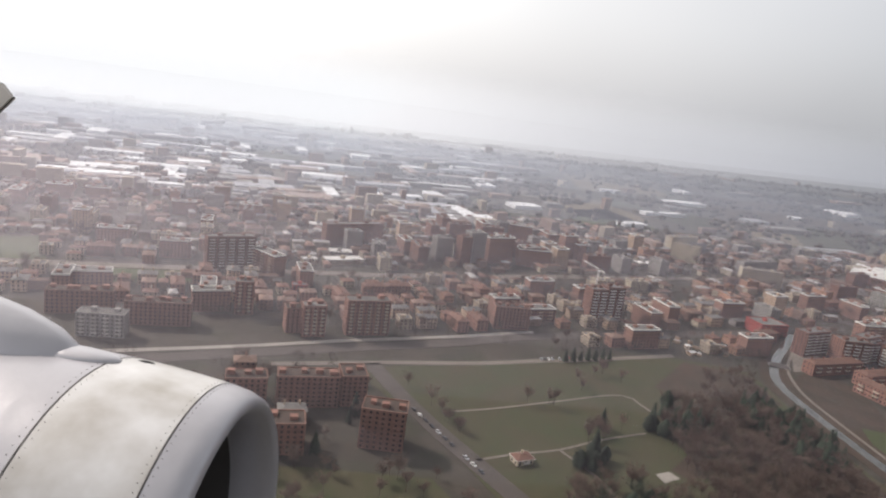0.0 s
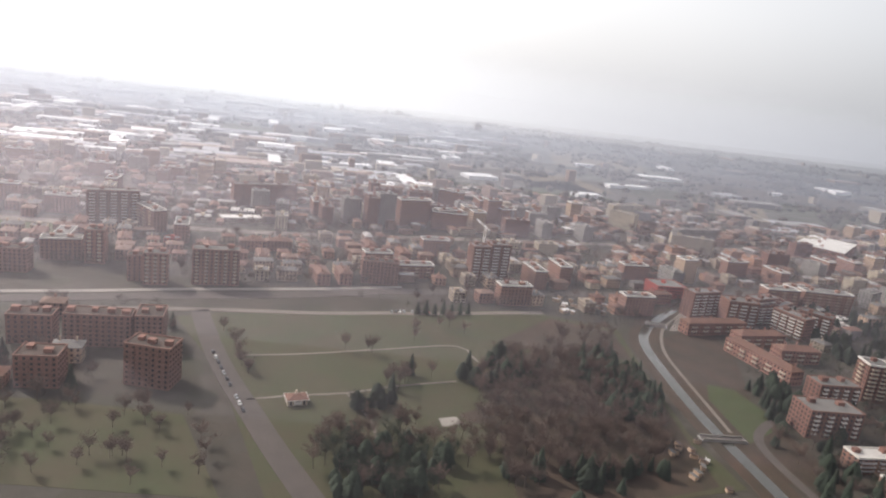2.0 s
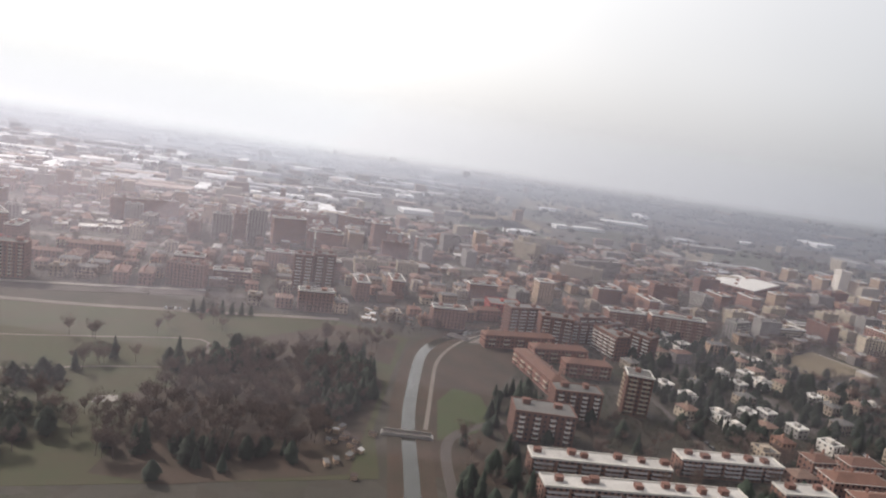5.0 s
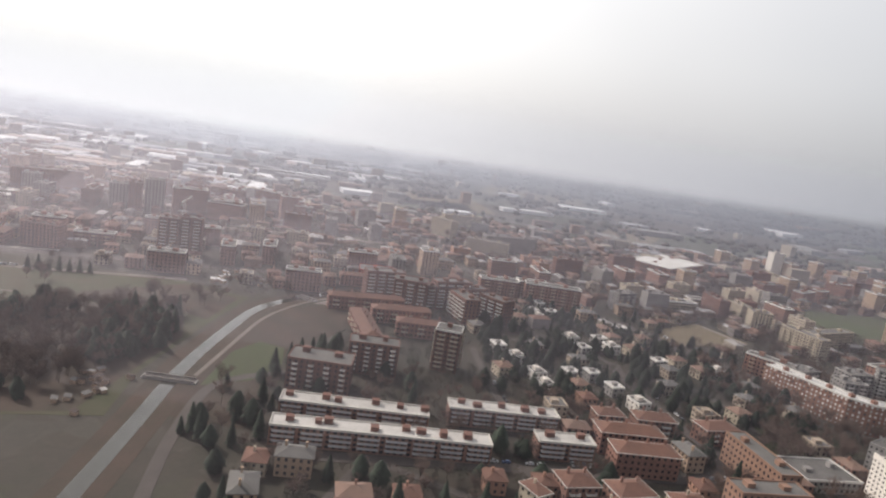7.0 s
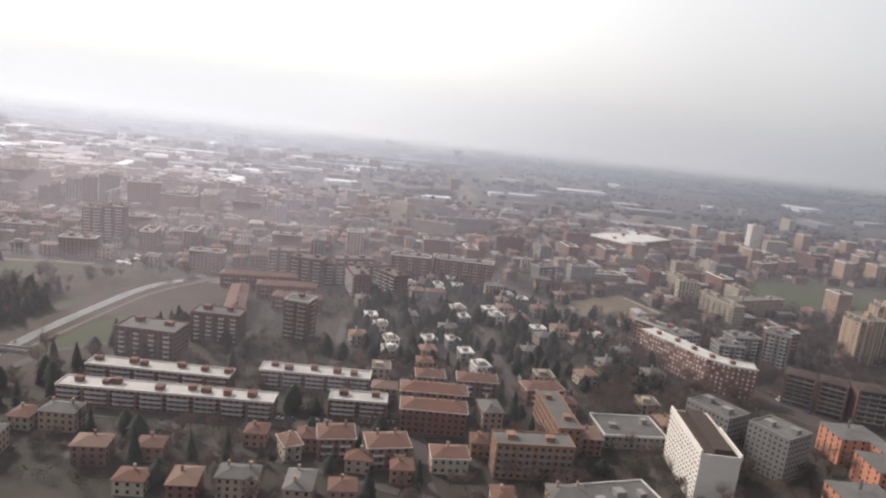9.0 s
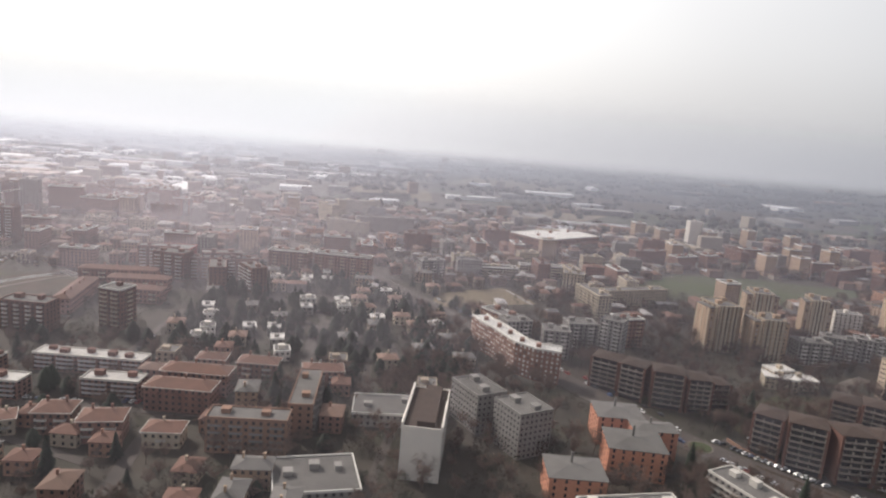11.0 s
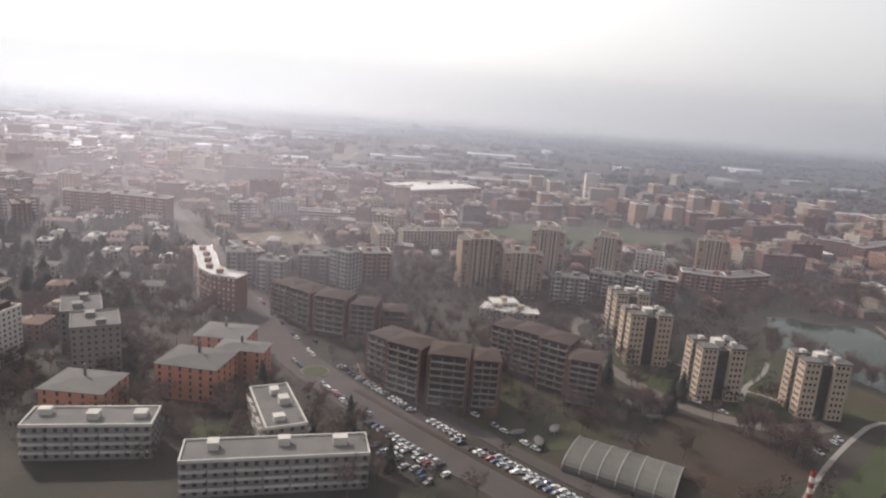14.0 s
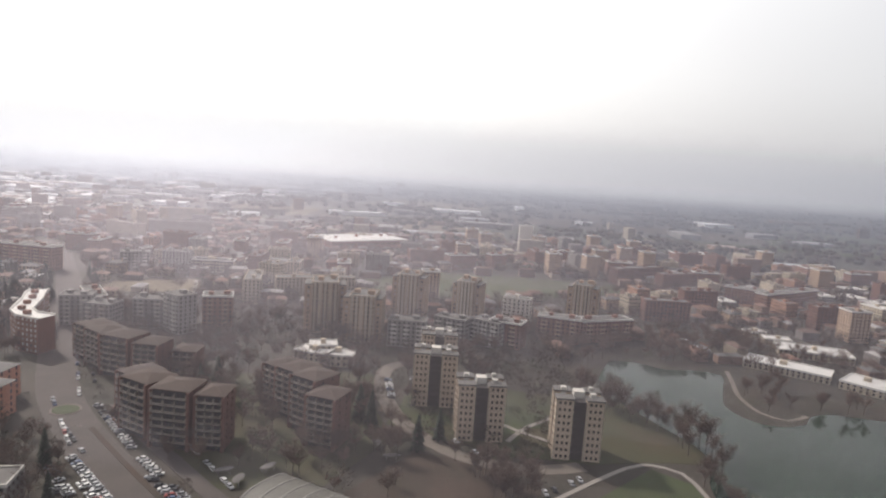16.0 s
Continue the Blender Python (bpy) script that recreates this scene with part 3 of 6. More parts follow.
def put(ob, x, y, w, d, r):
    n = max(1, round(w / d)) if w > d else max(1, round(d / w))
    for i in range(n):
        k = (i + 0.5) / n - 0.5
        a = radians(r if w > d else r + 90)
        FOOT.append((x + math.cos(a) * k * max(w, d), y + math.sin(a) * k * max(w, d), min(w, d) * 0.62))
    return place(ob, x, y, r)


def row_white(x, y, w, d, h, r):
    n = max(2, round(w / 13))
    put(building(w, d, h, BRICK, "flat", ROOF_PALE, 4, n, w / n - 3.0, LILAC, n, BALCONY, "long low brick apartment row with white roof and balconies", "apartment row", "white-roofed rows", ww=1.8, hut_mat=BRICK_DARK), x, y, w, d, r)


def stripe_block(x, y, w, d, h, r):
    put(building(w, d, h, BRICK_DARK, "flat", ROOF_GREY, None, 4, 3.0, WHITE_WALL, 2, BRICK_DARK, "dark brick apartment block with stacked white balconies", "apartment block", ribs=0), x, y, w, d, r)


def tower_balcony(x, y, w, d, h, r):
    put(building(w, d, h, BRICK_DARK, "flat", ROOF_GREY, None, 2, 5.0, CREAM, 1, TRIM, "slender brick tower with cream balconies", "apartment tower", side_balconies=True), x, y, w, d, r)


def row_terracotta(x, y, w, d, h, r):
    n = max(2, round(w / 12))
    put(building(w, d, h, BRICK_RED, "hip", TILE, 3, n, 5.0, CREAM, n, None, "low brick terrace with a terracotta tiled roof", "terrace", "terraces by the canal"), x, y, w, d, r)


def slab_dark(x, y, w, d, h, r):
    n = max(2, round(w / 9))
    n = n if y < 700 else 0
    put(building(w, d, h, BRICK_DARK, "flat", ROOF_GREY, None, n, 5.5, BALCONY, 2, None, "dark brown apartment slab with pale balcony bands", "apartment block", "dark slabs"), x, y, w, d, r)


def slab_brick(x, y, w, d, h, r):
    n = max(2, round(w / 12))
    n = n if y < 700 else 0
    put(building(w, d, h, BRICK, "flat", ROOF_GREY, None, n, 4.0, TAN, 2, TRIM, "brown brick apartment slab with small balconies", "apartment block", "brick slabs"), x, y, w, d, r)


def red_block(x, y, w, d, h, r):
    put(building(w, d, h, RED_PAINT, "flat", ROOF_GREY, 4, 0, 1, None, 1, RED_PAINT, "bright red flat-roofed building by the canal", "building", ww=2.2), x, y, w, d, r)


def row_brick(x, y, w, d, h, r):
    put(building(w, d, h, BRICK_RED, "hip", TILE, 4, 3, 4.5, BRICK_RED, 3, None, "red brick apartment house with terracotta roof", "apartment house", "red brick houses", gutter=BALCONY), x, y, w, d, r)


def villa_brick(x, y, w, d, h, r):
    put(building(w, d, h, BRICK, "hip", TILE, 3, 2, 5.0, BALCONY, 2, None, "brick apartment villa with terracotta roof", "house", "brick villas", gutter=BALCONY), x, y, w, d, r)


def house_orange(x, y, w, d, h, r):
    put(building(w, d, h, CREAM, "hip", TILE, 2, 1, 4.0, BALCONY, 1, None, "cream house with an orange tiled roof", "house", "tiled houses", name="house", gutter=BALCONY), x, y, w, d, r)


def flat_brick(x, y, w, d, h, r):
    n = max(2, round(w / 9))
    put(building(w, d, h, OCHRE, "flat", ROOF_GREY, 5, n, 6.0, GREY_WALL, 2, OCHRE, "orange-brown brick apartment block with long grey balconies and a grey roof", "apartment block"), x, y, w, d, r)


def hall_low(x, y, w, d, h, r):
    put(building(w, d, h, GREY_WALL, "flat", ROOF_GREY, 2, 0, 1, None, 2, TRIM, "low grey hall with a flat roof", "hall"), x, y, w, d, r)


def grey_office(x, y, w, d, h, r):
    put(building(w, d, h, GREY_WALL, "flat", ROOF_GREY, None, 0, 1, None, 2, GREY_WALL, "grey concrete office block with rows of small pale windows", "office block", ww=1.0, wh=1.1, pitch=2.6, panes=BLINDS), x, y, w, d, r)


def office_low(x, y, w, d, h, r):
    put(building(w, d, h, GREY_WALL, "flat", ROOF_GREY, 2, 0, 1, None, 3, TRIM, "low flat-roofed annexe of the offices", "annexe"), x, y, w, d, r)


def dark_balcony(x, y, w, d, h, r):
    """Blind brick flanks; a stack of balconies with slender rails before a recessed glazed front; a low brown hipped roof."""
    root = building(w, d, h, BRICK_DARK, "hip", ROOF_DARK, None, 0, 1, None, 0, None, "dark brick tower with stacked pale balconies and a low brown roof", "apartment tower", "dark balcony towers", wins=False, rise=1.9)
    storeys = max(1, round(h / 3.05))
    sh = h / storeys
    bm = bmesh.new()
    for k in range(storeys):
        for i in range(5):
            c = (i + 0.5) * (w - 2.0) / 5 - (w - 2.0) / 2
            quad_box(bm, c - (w - 2.4) / 10, -d / 2 - 0.05, k * sh + 0.2, c + (w - 2.4) / 10, -d / 2 + 0.05, k * sh + sh - 0.3)
        for yy in (-d * 0.2, d * 0.2):
            quad_box(bm, w / 2 - 0.05, yy - 0.4, k * sh + 0.9, w / 2 + 0.05, yy + 0.4, k * sh + 2.2)
    tagged(part("glazing", bm, GLASS, root), kind="stuff")
    bm = bmesh.new()
    quad_box(bm, -w / 2 + 0.7, -d / 2 - 1.5, 0, w / 2 - 0.7, -d / 2 + 0.1, 0.16, True)
    quad_box(bm, -w / 2 + 0.7, -d / 2 - 1.5, 0.8, w / 2 - 0.7, -d / 2 - 1.4, 1.02, True)
    for i in range(4):
        c = i * (w - 1.6) / 3 - (w - 1.6) / 2
        quad_box(bm, c - 0.1, -d / 2 - 1.5, 0.2, c + 0.1, -d / 2, 2.0, True)
    me = mesh_of("balcony", bm, BAND)
    for k in range(1, storeys):
        part("balcony", me, None, root).matrix_basis = pose(0, 0, k * sh - 0.1)
    for sx in (-1, 1):
        bm = bmesh.new()
        quad_box(bm, sx * w / 2 - 0.6, -d / 2 - 1.3, -0.5, sx * w / 2 + 0.6, -d / 2 + 0.4, h - 0.1)
        part("pier", bm, BRICK_DARK, root)
    put(root, x, y, w, d, r)


def grey_tower(x, y, w, d, h, r):
    put(building(w, d, h, GREY_WALL, "flat", ROOF_GREY, None, 2, 4.0, BALCONY, 1, None, "grey apartment tower with balconies", "apartment tower", "grey towers"), x, y, w, d, r)


def grey_slab(x, y, w, d, h, r):
    n = max(2, round(w / 9))
    n = n if y < 700 else 0
    put(building(w, d, h, GREY_WALL, "flat", ROOF_GREY, None, n, 3.5, BALCONY, 2, None, "grey apartment slab with a flat roof", "apartment block", "grey slabs"), x, y, w, d, r)


def beige_slab(x, y, w, d, h, r):
    n = max(2, round(w / 8))
    n = n if y < 700 else 0
    put(building(w, d, h, CREAM, "flat", ROOF_GREY, None, n, 3.5, CREAM, 2, CREAM, "cream apartment slab with a flat roof", "apartment block", "cream slabs"), x, y, w, d, r)


def low_beige(x, y, w, d, h, r):
    put(building(w, d, h, CREAM, "flat", ROOF_GREY, 4, 0, 1, None, 1, TRIM, "low cream building with window bands", "building", ww=2.4), x, y, w, d, r)


def tower_rib(x, y, w, d, h, r):
    """A stepped tower: a deep middle with piers and two lower, narrower wings."""
    root = building(w * 0.62, d, h, TAN, "flat", ROOF_GREY, None, 0, 1, None, 2, BEIGE, "tall beige stepped tower with vertical concrete piers", "apartment tower", "ribbed beige towers", ribs=5, rib_mat=CREAM, pitch=2.1, ww=1.3, wh=2.4, panes=GLASS)
    for s in (-1, 1):
        bm = bmesh.new()
        x0, x1 = sorted((s * w * 0.315, s * w * 0.5))
        quad_box(bm, x0, -d * 0.34, -0.5, x1, d * 0.34, h - 2.4)
        wing = part("wing", bm, TAN, root)
        bm = bmesh.new()
        quad_box(bm, x0 - 0.1, -d * 0.34 - 0.2, h - 2.4, x1 + 0.1, d * 0.34 + 0.2, h - 1.6, True)
        part("wing_roof", bm, ROOF_GREY, wing)
        bm = bmesh.new()
        for k in range(round(h / 3.05) - 1):
            z = (k + 0.35) * 3.05
            for yy in (-d * 0.34, d * 0.34):
                quad_box(bm, (x0 + x1) / 2 - 0.8, yy - 0.06, z, (x0 + x1) / 2 + 0.8, yy + 0.06, z + 1.5)
            for yy in (-d * 0.18, d * 0.18):
                quad_box(bm, s * w * 0.5 - 0.06, yy - 0.7, z, s * w * 0.5 + 0.06, yy + 0.7, z + 1.5)
        tagged(part("glazing", bm, PANES, wing), kind="stuff")
        for yy in (-d * 0.3, 0, d * 0.3):
            bm = bmesh.new()
            quad_box(bm, s * w * 0.5 - 0.3, yy - 0.5, -0.5, s * w * 0.5 + 0.35, yy + 0.5, h - 2.0)
            part("pier", bm, CREAM, wing)
    put(root, x, y, w, d, r)


def white_slab_far(x, y, w, d, h, r):
    put(building(w, d, h, WHITE_WALL, "flat", ROOF_GREY, None, 3, 8.0, WHITE_WALL, 1, None, "white apartment slab with continuous balconies", "apartment block"), x, y, w, d, r)


def orange_block(x, y, w, d, h, r):
    put(building(w, d, h, SALMON, "hip", ROOF_GREY, None, 0, 1, None, 1, None, "orange rendered apartment block with a grey roof", "apartment block", "orange blocks", pitch=4.5, ww=1.1, wh=1.7, rise=1.6, hut_mat=ROOF_GREY), x, y, w, d, r)


def white_row(x, y, w, d, h, r):
    n = max(2, round(w / 9))
    put(building(w, d, h, GREY_WALL, "flat", ROOF_GREY, 4, n, w / n - 0.6, BALCONY, 3, BALCONY, "long apartment row with white balcony bands and a grey roof", "apartment row", back_balconies=True, hut_mat=BALCONY), x, y, w, d, r)


def lake_tower(x, y, w, d, h, r):
    """Four brick corner shafts round dark glazed recesses, with pale piers."""
    w, d = w * 0.88, d * 0.88
    root = tagged(new("apartment_tower"), "tan brick tower with dark central recesses beside the lake", "apartment tower", "lakeside towers")
    bm = bmesh.new()
    quad_box(bm, -w / 2 + 1.4, -d / 2 + 1.4, -0.5, w / 2 - 1.4, d / 2 - 1.4, h - 1.0)
    part("core", bm, LINER_WALL, root, "dark glazed core")
    a, c = w * 0.365, d * 0.365
    sh = h / 9
    for sx in (-1, 1):
        for sy in (-1, 1):
            cx, cy = sx * (w - a) / 2, sy * (d - c) / 2
            bm = bmesh.new()
            quad_box(bm, cx - a / 2, cy - c / 2, -0.5, cx + a / 2, cy + c / 2, h)
            shaft = part("shaft", bm, ROSE, root)
            bm = bmesh.new()
            for s in range(9):
                z = (s + 0.35) * sh
                for k in (-0.27, 0.0, 0.27):
                    quad_box(bm, cx + k * a - 0.5, cy + sy * c / 2 - 0.06, z, cx + k * a + 0.5, cy + sy * c / 2 + 0.06, z + 1.3)
                    quad_box(bm, cx + sx * a / 2 - 0.06, cy + k * c - 0.5, z, cx + sx * a / 2 + 0.06, cy + k * c + 0.5, z + 1.3)
            tagged(part("glazing", bm, GLASS, shaft), kind="stuff")
            bm = bmesh.new()
            quad_box(bm, cx - a / 2 - 0.2, cy - c / 2 - 0.2, h, cx + a / 2 + 0.2, cy + c / 2 + 0.2, h + 0.7, True)
            part("roof", bm, ROOF_GREY, shaft)
            for k in (-1, 1):
                bm = bmesh.new()
                quad_box(bm, cx + k * (a / 2 - 0.25) - 0.25, cy + sy * c / 2 - 0.1, -0.5, cx + k * (a / 2 - 0.25) + 0.25, cy + sy * (c / 2 + 0.25) + 0.12, h + 0.4)
                part("pier", bm, CREAM, shaft)
    me = mesh_of("balcony", balcony_mesh(w * 0.22, 0.9), LINER_WALL)
    for s in range(1, 9):
        for k in range(4):
            ob = part("balcony", me, None, root)
            ob.matrix_basis = pose((0, w / 2 - 1.4, 0, -w / 2 + 1.4)[k], (-d / 2 + 1.4, 0, d / 2 - 1.4, 0)[k], s * sh - 0.1, 0, 0, 90 * k)
    for cx, cy, q in ((0, 0, 2.4), (-w * 0.3, d * 0.2, 1.2), (w * 0.28, -d * 0.22, 1.3), (w * 0.3, d * 0.28, 1.0)):
        bm = bmesh.new()
        quad_box(bm, cx - q, cy - q, h - 1.2, cx + q, cy + q, h + 2.2)
        part("roof_hut", bm, BALCONY, root)
    put(root, x, y, w, d, r)


def flat_white(x, y, w, d, h, r):
    put(building(w, d, h, CREAM, "flat", ROOF_WHITE, None, 0, 1, None, 1, TRIM, "low cream building with a white flat roof", "building", "low white-roofed buildings"), x, y, w, d, r)


def brick_block(x, y, w, d, h, r):
    n = max(2, round(w / 9))
    put(building(w, d, h, BRICK_RED, "flat", ROOF_DARK, None, n, 4.5, BRICK, n, BRICK, "red-brown brick apartment block with balconies and roof huts", "apartment block", "brick blocks by the park"), x, y, w, d, r)


def brick_tower(x, y, w, d, h, r):
    n = max(2, round(w / 7))
    put(building(w, d, h, BRICK_RED, "flat", ROOF_GREY, None, n, 2.6, CREAM, 2, BRICK, "tall red brick apartment block with pale balconies", "apartment tower"), x, y, w, d, r)


def warehouse_white(x, y, w, d, h, r):
    put(building(w, d, h, BRICK_RED, "flat", ROOF_WHITE, 2, 0, 1, None, 3, TRIM, "huge warehouse with reddish walls and a bright white roof", "warehouse", pitch=9, ww=5), x, y, w, d, r)


def white_tower(x, y, w, d, h, r):
    put(building(20, d, h, WHITE_WALL, "flat", ROOF_GREY, None, 0, 1, None, 1, TRIM, "distant white tower block", "tower"), x, y, 20, d, 10)


grey_slab(93.0, 802.0, 22.0, 16.0, 30.0, 20.0)
slab_dark(118.0, 790.0, 14.0, 16.0, 36.0, 20.0)
grey_slab(134.0, 806.0, 22.0, 16.0, 40.0, 22.0)
slab_brick(168.0, 828.0, 40.0, 15.0, 33.0, 26.0)
slab_brick(214.0, 834.0, 34.0, 15.0, 24.0, 26.0)
slab_brick(277.0, 890.0, 22.0, 14.0, 34.0, 24.0)
slab_brick(297.0, 888.0, 22.0, 14.0, 24.0, 24.0)
slab_brick(339.0, 899.0, 24.0, 14.0, 22.0, 26.0)
grey_slab(373.0, 952.0, 26.0, 14.0, 23.0, 26.0)
slab_dark(-136.0, 680.0, 48.0, 14.0, 33.0, 26.0)
slab_dark(-18.0, 840.0, 80.0, 14.0, 27.0, 30.0)
grey_slab(-16.0, 806.0, 20.0, 14.0, 25.0, 20.0)
grey_slab(-104.0, 714.0, 14.0, 12.0, 21.0, 20.0)
beige_slab(511.0, 1036.0, 66.0, 14.0, 26.0, 28.0)
grey_slab(579.0, 922.0, 80.0, 13.0, 21.0, 24.0)
flat_white(-24.0, 744.0, 44.0, 16.0, 5.0, 24.0)
flat_white(-60.0, 726.0, 16.0, 10.0, 6.0, 24.0)
brick_tower(-96.0, 550.0, 15.0, 14.0, 28.0, 12.0)
slab_brick(134.0, 594.0, 26.0, 13.0, 24.0, 16.0)
slab_dark(231.0, 622.0, 18.0, 15.0, 34.0, 14.0)
slab_dark(250.0, 628.0, 20.0, 15.0, 36.0, 14.0)
brick_tower(7.0, 529.0, 36.0, 14.0, 29.0, 14.0)
brick_tower(-35.0, 514.0, 18.0, 13.0, 25.0, 14.0)
slab_brick(170.0, 606.0, 34.0, 13.0, 13.0, 16.0)
stripe_block(429.0, 370.0, 36.0, 20.0, 18.0, 2.0)
stripe_block(455.0, 405.0, 31.0, 15.0, 20.0, 5.0)
tower_balcony(501.0, 430.0, 17.0, 16.0, 28.0, -6.0)
red_block(428.0, 640.0, 33.0, 25.0, 12.0, 9.5)
red_block(-58.0, 622.0, 14.0, 10.0, 7.0, 12.0)
grey_office(757.0, 356.0, 26.0, 18.0, 21.0, 128.0)
grey_office(781.0, 334.0, 22.0, 20.0, 23.0, 128.0)
dark_balcony(834.0, 436.0, 17.0, 16.0, 20.0, -22.0)
dark_balcony(849.5, 425.0, 15.0, 16.0, 21.5, -24.0)
dark_balcony(867.0, 417.0, 18.0, 16.0, 22.5, -6.0)
dark_balcony(884.0, 417.0, 14.0, 16.0, 20.5, 4.0)
dark_balcony(898.0, 428.0, 13.0, 14.0, 15.0, 12.0)
dark_balcony(911.0, 369.0, 14.0, 16.0, 22.0, -28.0)
dark_balcony(924.0, 356.0, 17.0, 16.0, 25.0, -18.0)
dark_balcony(942.0, 350.0, 17.0, 16.0, 25.5, 4.0)
dark_balcony(957.5, 353.0, 12.0, 15.0, 24.0, 10.0)
dark_balcony(965.0, 408.0, 14.0, 16.0, 21.0, -26.0)
dark_balcony(977.0, 397.0, 15.0, 16.0, 24.0, -24.0)
dark_balcony(990.0, 385.0, 15.0, 16.0, 25.5, -22.0)
dark_balcony(1002.0, 371.0, 14.0, 15.0, 23.0, -8.0)
tower_rib(930.0, 552.0, 29.0, 26.0, 36.5, 20.0)
tower_rib(963.0, 542.0, 27.0, 26.0, 32.0, 8.0)
tower_rib(979.0, 611.0, 26.0, 24.0, 37.0, 0.0)
tower_rib(1026.0, 612.0, 22.0, 24.0, 36.0, -6.0)
tower_rib(1115.0, 653.0, 24.0, 24.0, 35.0, -8.0)
white_slab_far(1063.0, 637.0, 22.0, 12.0, 21.0, -6.0)
orange_block(831.0, 361.0, 24.0, 20.0, 15.0, 7.0)
orange_block(847.0, 346.0, 22.0, 12.0, 15.0, 7.0)
orange_block(835.0, 327.0, 27.0, 22.0, 15.0, 3.0)
orange_block(805.0, 295.0, 25.0, 20.0, 13.0, 7.0)
lake_tower(1110.0, 398.0, 24.0, 20.0, 27.5, 8.0)
lake_tower(1065.0, 403.0, 25.0, 20.0, 26.5, 14.0)
lake_tower(1036.0, 438.0, 26.0, 20.0, 28.0, 12.0)
lake_tower(1030.0, 476.0, 23.0, 19.0, 28.0, 14.0)
warehouse_white(816.0, 975.0, 118.0, 66.0, 14.0, 48.0)
white_tower(1034.0, 1100.0, 57.4, 16.0, 38.0, 58.1)
row_white(455.5, 330.7, 76.8, 12.0, 10.0, 5.4)
row_white(472.8, 306.0, 106.8, 12.0, 10.0, 7.2)
row_white(534.9, 354.4, 61.9, 12.0, 10.0, 7.3)
row_white(565.3, 328.5, 30.3, 12.0, 10.0, 8.2)
row_terracotta(441.1, 469.5, 65.1, 13.0, 11.0, -71.8)
row_terracotta(462.9, 518.1, 46.9, 13.0, 11.0, 14.8)
row_terracotta(480.5, 490.0, 36.7, 13.0, 11.0, 7.7)
row_terracotta(432.3, 537.8, 62.6, 12.0, 11.0, 16.5)
slab_dark(440.8, 585.3, 35.0, 14.0, 24.0, 22.1)
slab_dark(466.2, 564.3, 28.7, 18.0, 25.0, 1.5)
slab_dark(501.1, 586.7, 34.3, 14.0, 24.0, 26.9)
slab_dark(513.4, 553.6, 31.9, 14.0, 21.0, -65.1)
slab_dark(541.4, 562.5, 27.4, 14.0, 21.0, -43.3)
slab_brick(546.9, 636.6, 37.8, 14.0, 22.0, 7.6)
slab_brick(600.4, 643.2, 54.5, 14.0, 22.0, 1.4)
row_brick(603.1, 346.7, 35.8, 14.0, 13.0, 7.2)
row_brick(605.5, 324.7, 33.6, 14.0, 13.0, 7.0)
villa_brick(588.5, 284.9, 19.2, 14.0, 11.0, 19.4)
house_orange(617.4, 287.9, 16.8, 12.0, 8.0, 12.5)
villa_brick(564.1, 286.1, 16.4, 14.0, 11.0, 16.7)
villa_brick(664.1, 379.1, 23.1, 13.0, 10.0, 19.0)
villa_brick(625.7, 377.6, 23.2, 13.0, 10.0, 7.3)
villa_brick(598.0, 374.4, 16.5, 12.0, 10.0, 11.1)
house_orange(544.8, 277.9, 7.7, 12.0, 8.0, 35.6)
flat_brick(655.3, 294.4, 36.8, 13.0, 17.0, 10.8)
flat_brick(669.3, 333.4, 46.6, 12.0, 17.0, 101.8)
hall_low(708.9, 346.4, 34.1, 25.0, 7.0, 11.6)
office_low(695.2, 270.7, 35.7, 30.0, 6.0, 22.4)
grey_tower(844.4, 504.1, 17.2, 14.0, 26.0, -23.6)
slab_brick(762.8, 522.8, 37.1, 13.0, 16.0, -43.4)
beige_slab(825.8, 686.5, 20.7, 16.0, 20.0, -3.1)
beige_slab(839.8, 620.3, 45.2, 13.0, 20.0, -67.3)
beige_slab(881.0, 655.7, 69.0, 13.0, 17.0, 30.7)
low_beige(744.5, 716.2, 37.0, 14.0, 12.0, 18.3)
low_beige(793.8, 748.1, 49.0, 14.0, 12.0, 11.9)
grey_slab(995.8, 538.0, 25.9, 15.0, 18.0, 7.9)
grey_slab(1024.0, 558.8, 23.8, 15.0, 18.0, -12.4)
grey_slab(1049.5, 562.5, 23.1, 15.0, 18.0, -22.3)
slab_brick(1062.1, 566.0, 23.5, 15.0, 18.0, -11.8)
slab_brick(1097.6, 597.9, 31.7, 15.0, 18.0, -3.5)
slab_brick(1129.9, 615.7, 45.9, 15.0, 16.0, 34.2)
slab_dark(1187.6, 709.8, 39.8, 14.0, 18.0, 12.2)
white_row(826.6, 270.8, 42.7, 14.0, 13.0, 19.6)
white_row(882.7, 301.6, 35.9, 15.0, 12.0, -55.4)
grey_slab(801.9, 482.4, 19.1, 16.0, 20.0, 5.4)
grey_slab(772.6, 495.3, 20.3, 16.0, 20.0, 26.6)
grey_slab(820.8, 508.9, 22.4, 16.0, 20.0, 15.1)
slab_brick(857.6, 530.6, 20.6, 16.0, 22.0, 26.6)
flat_white(953.5, 475.4, 21.1, 14.0, 8.0, -7.0)
flat_white(955.4, 484.8, 16.9, 12.0, 10.0, 22.2)
flat_white(967.2, 479.0, 20.6, 14.0, 7.0, 10.3)
brick_block(-26.5, 395.5, 38.0, 14.0, 20.0, 8.5)
brick_block(0.9, 404.8, 16.3, 20.0, 20.0, 11.1)
brick_block(20.9, 351.9, 25.5, 16.0, 24.0, -6.5)
brick_block(-33.1, 340.0, 21.2, 16.0, 18.0, 8.5)
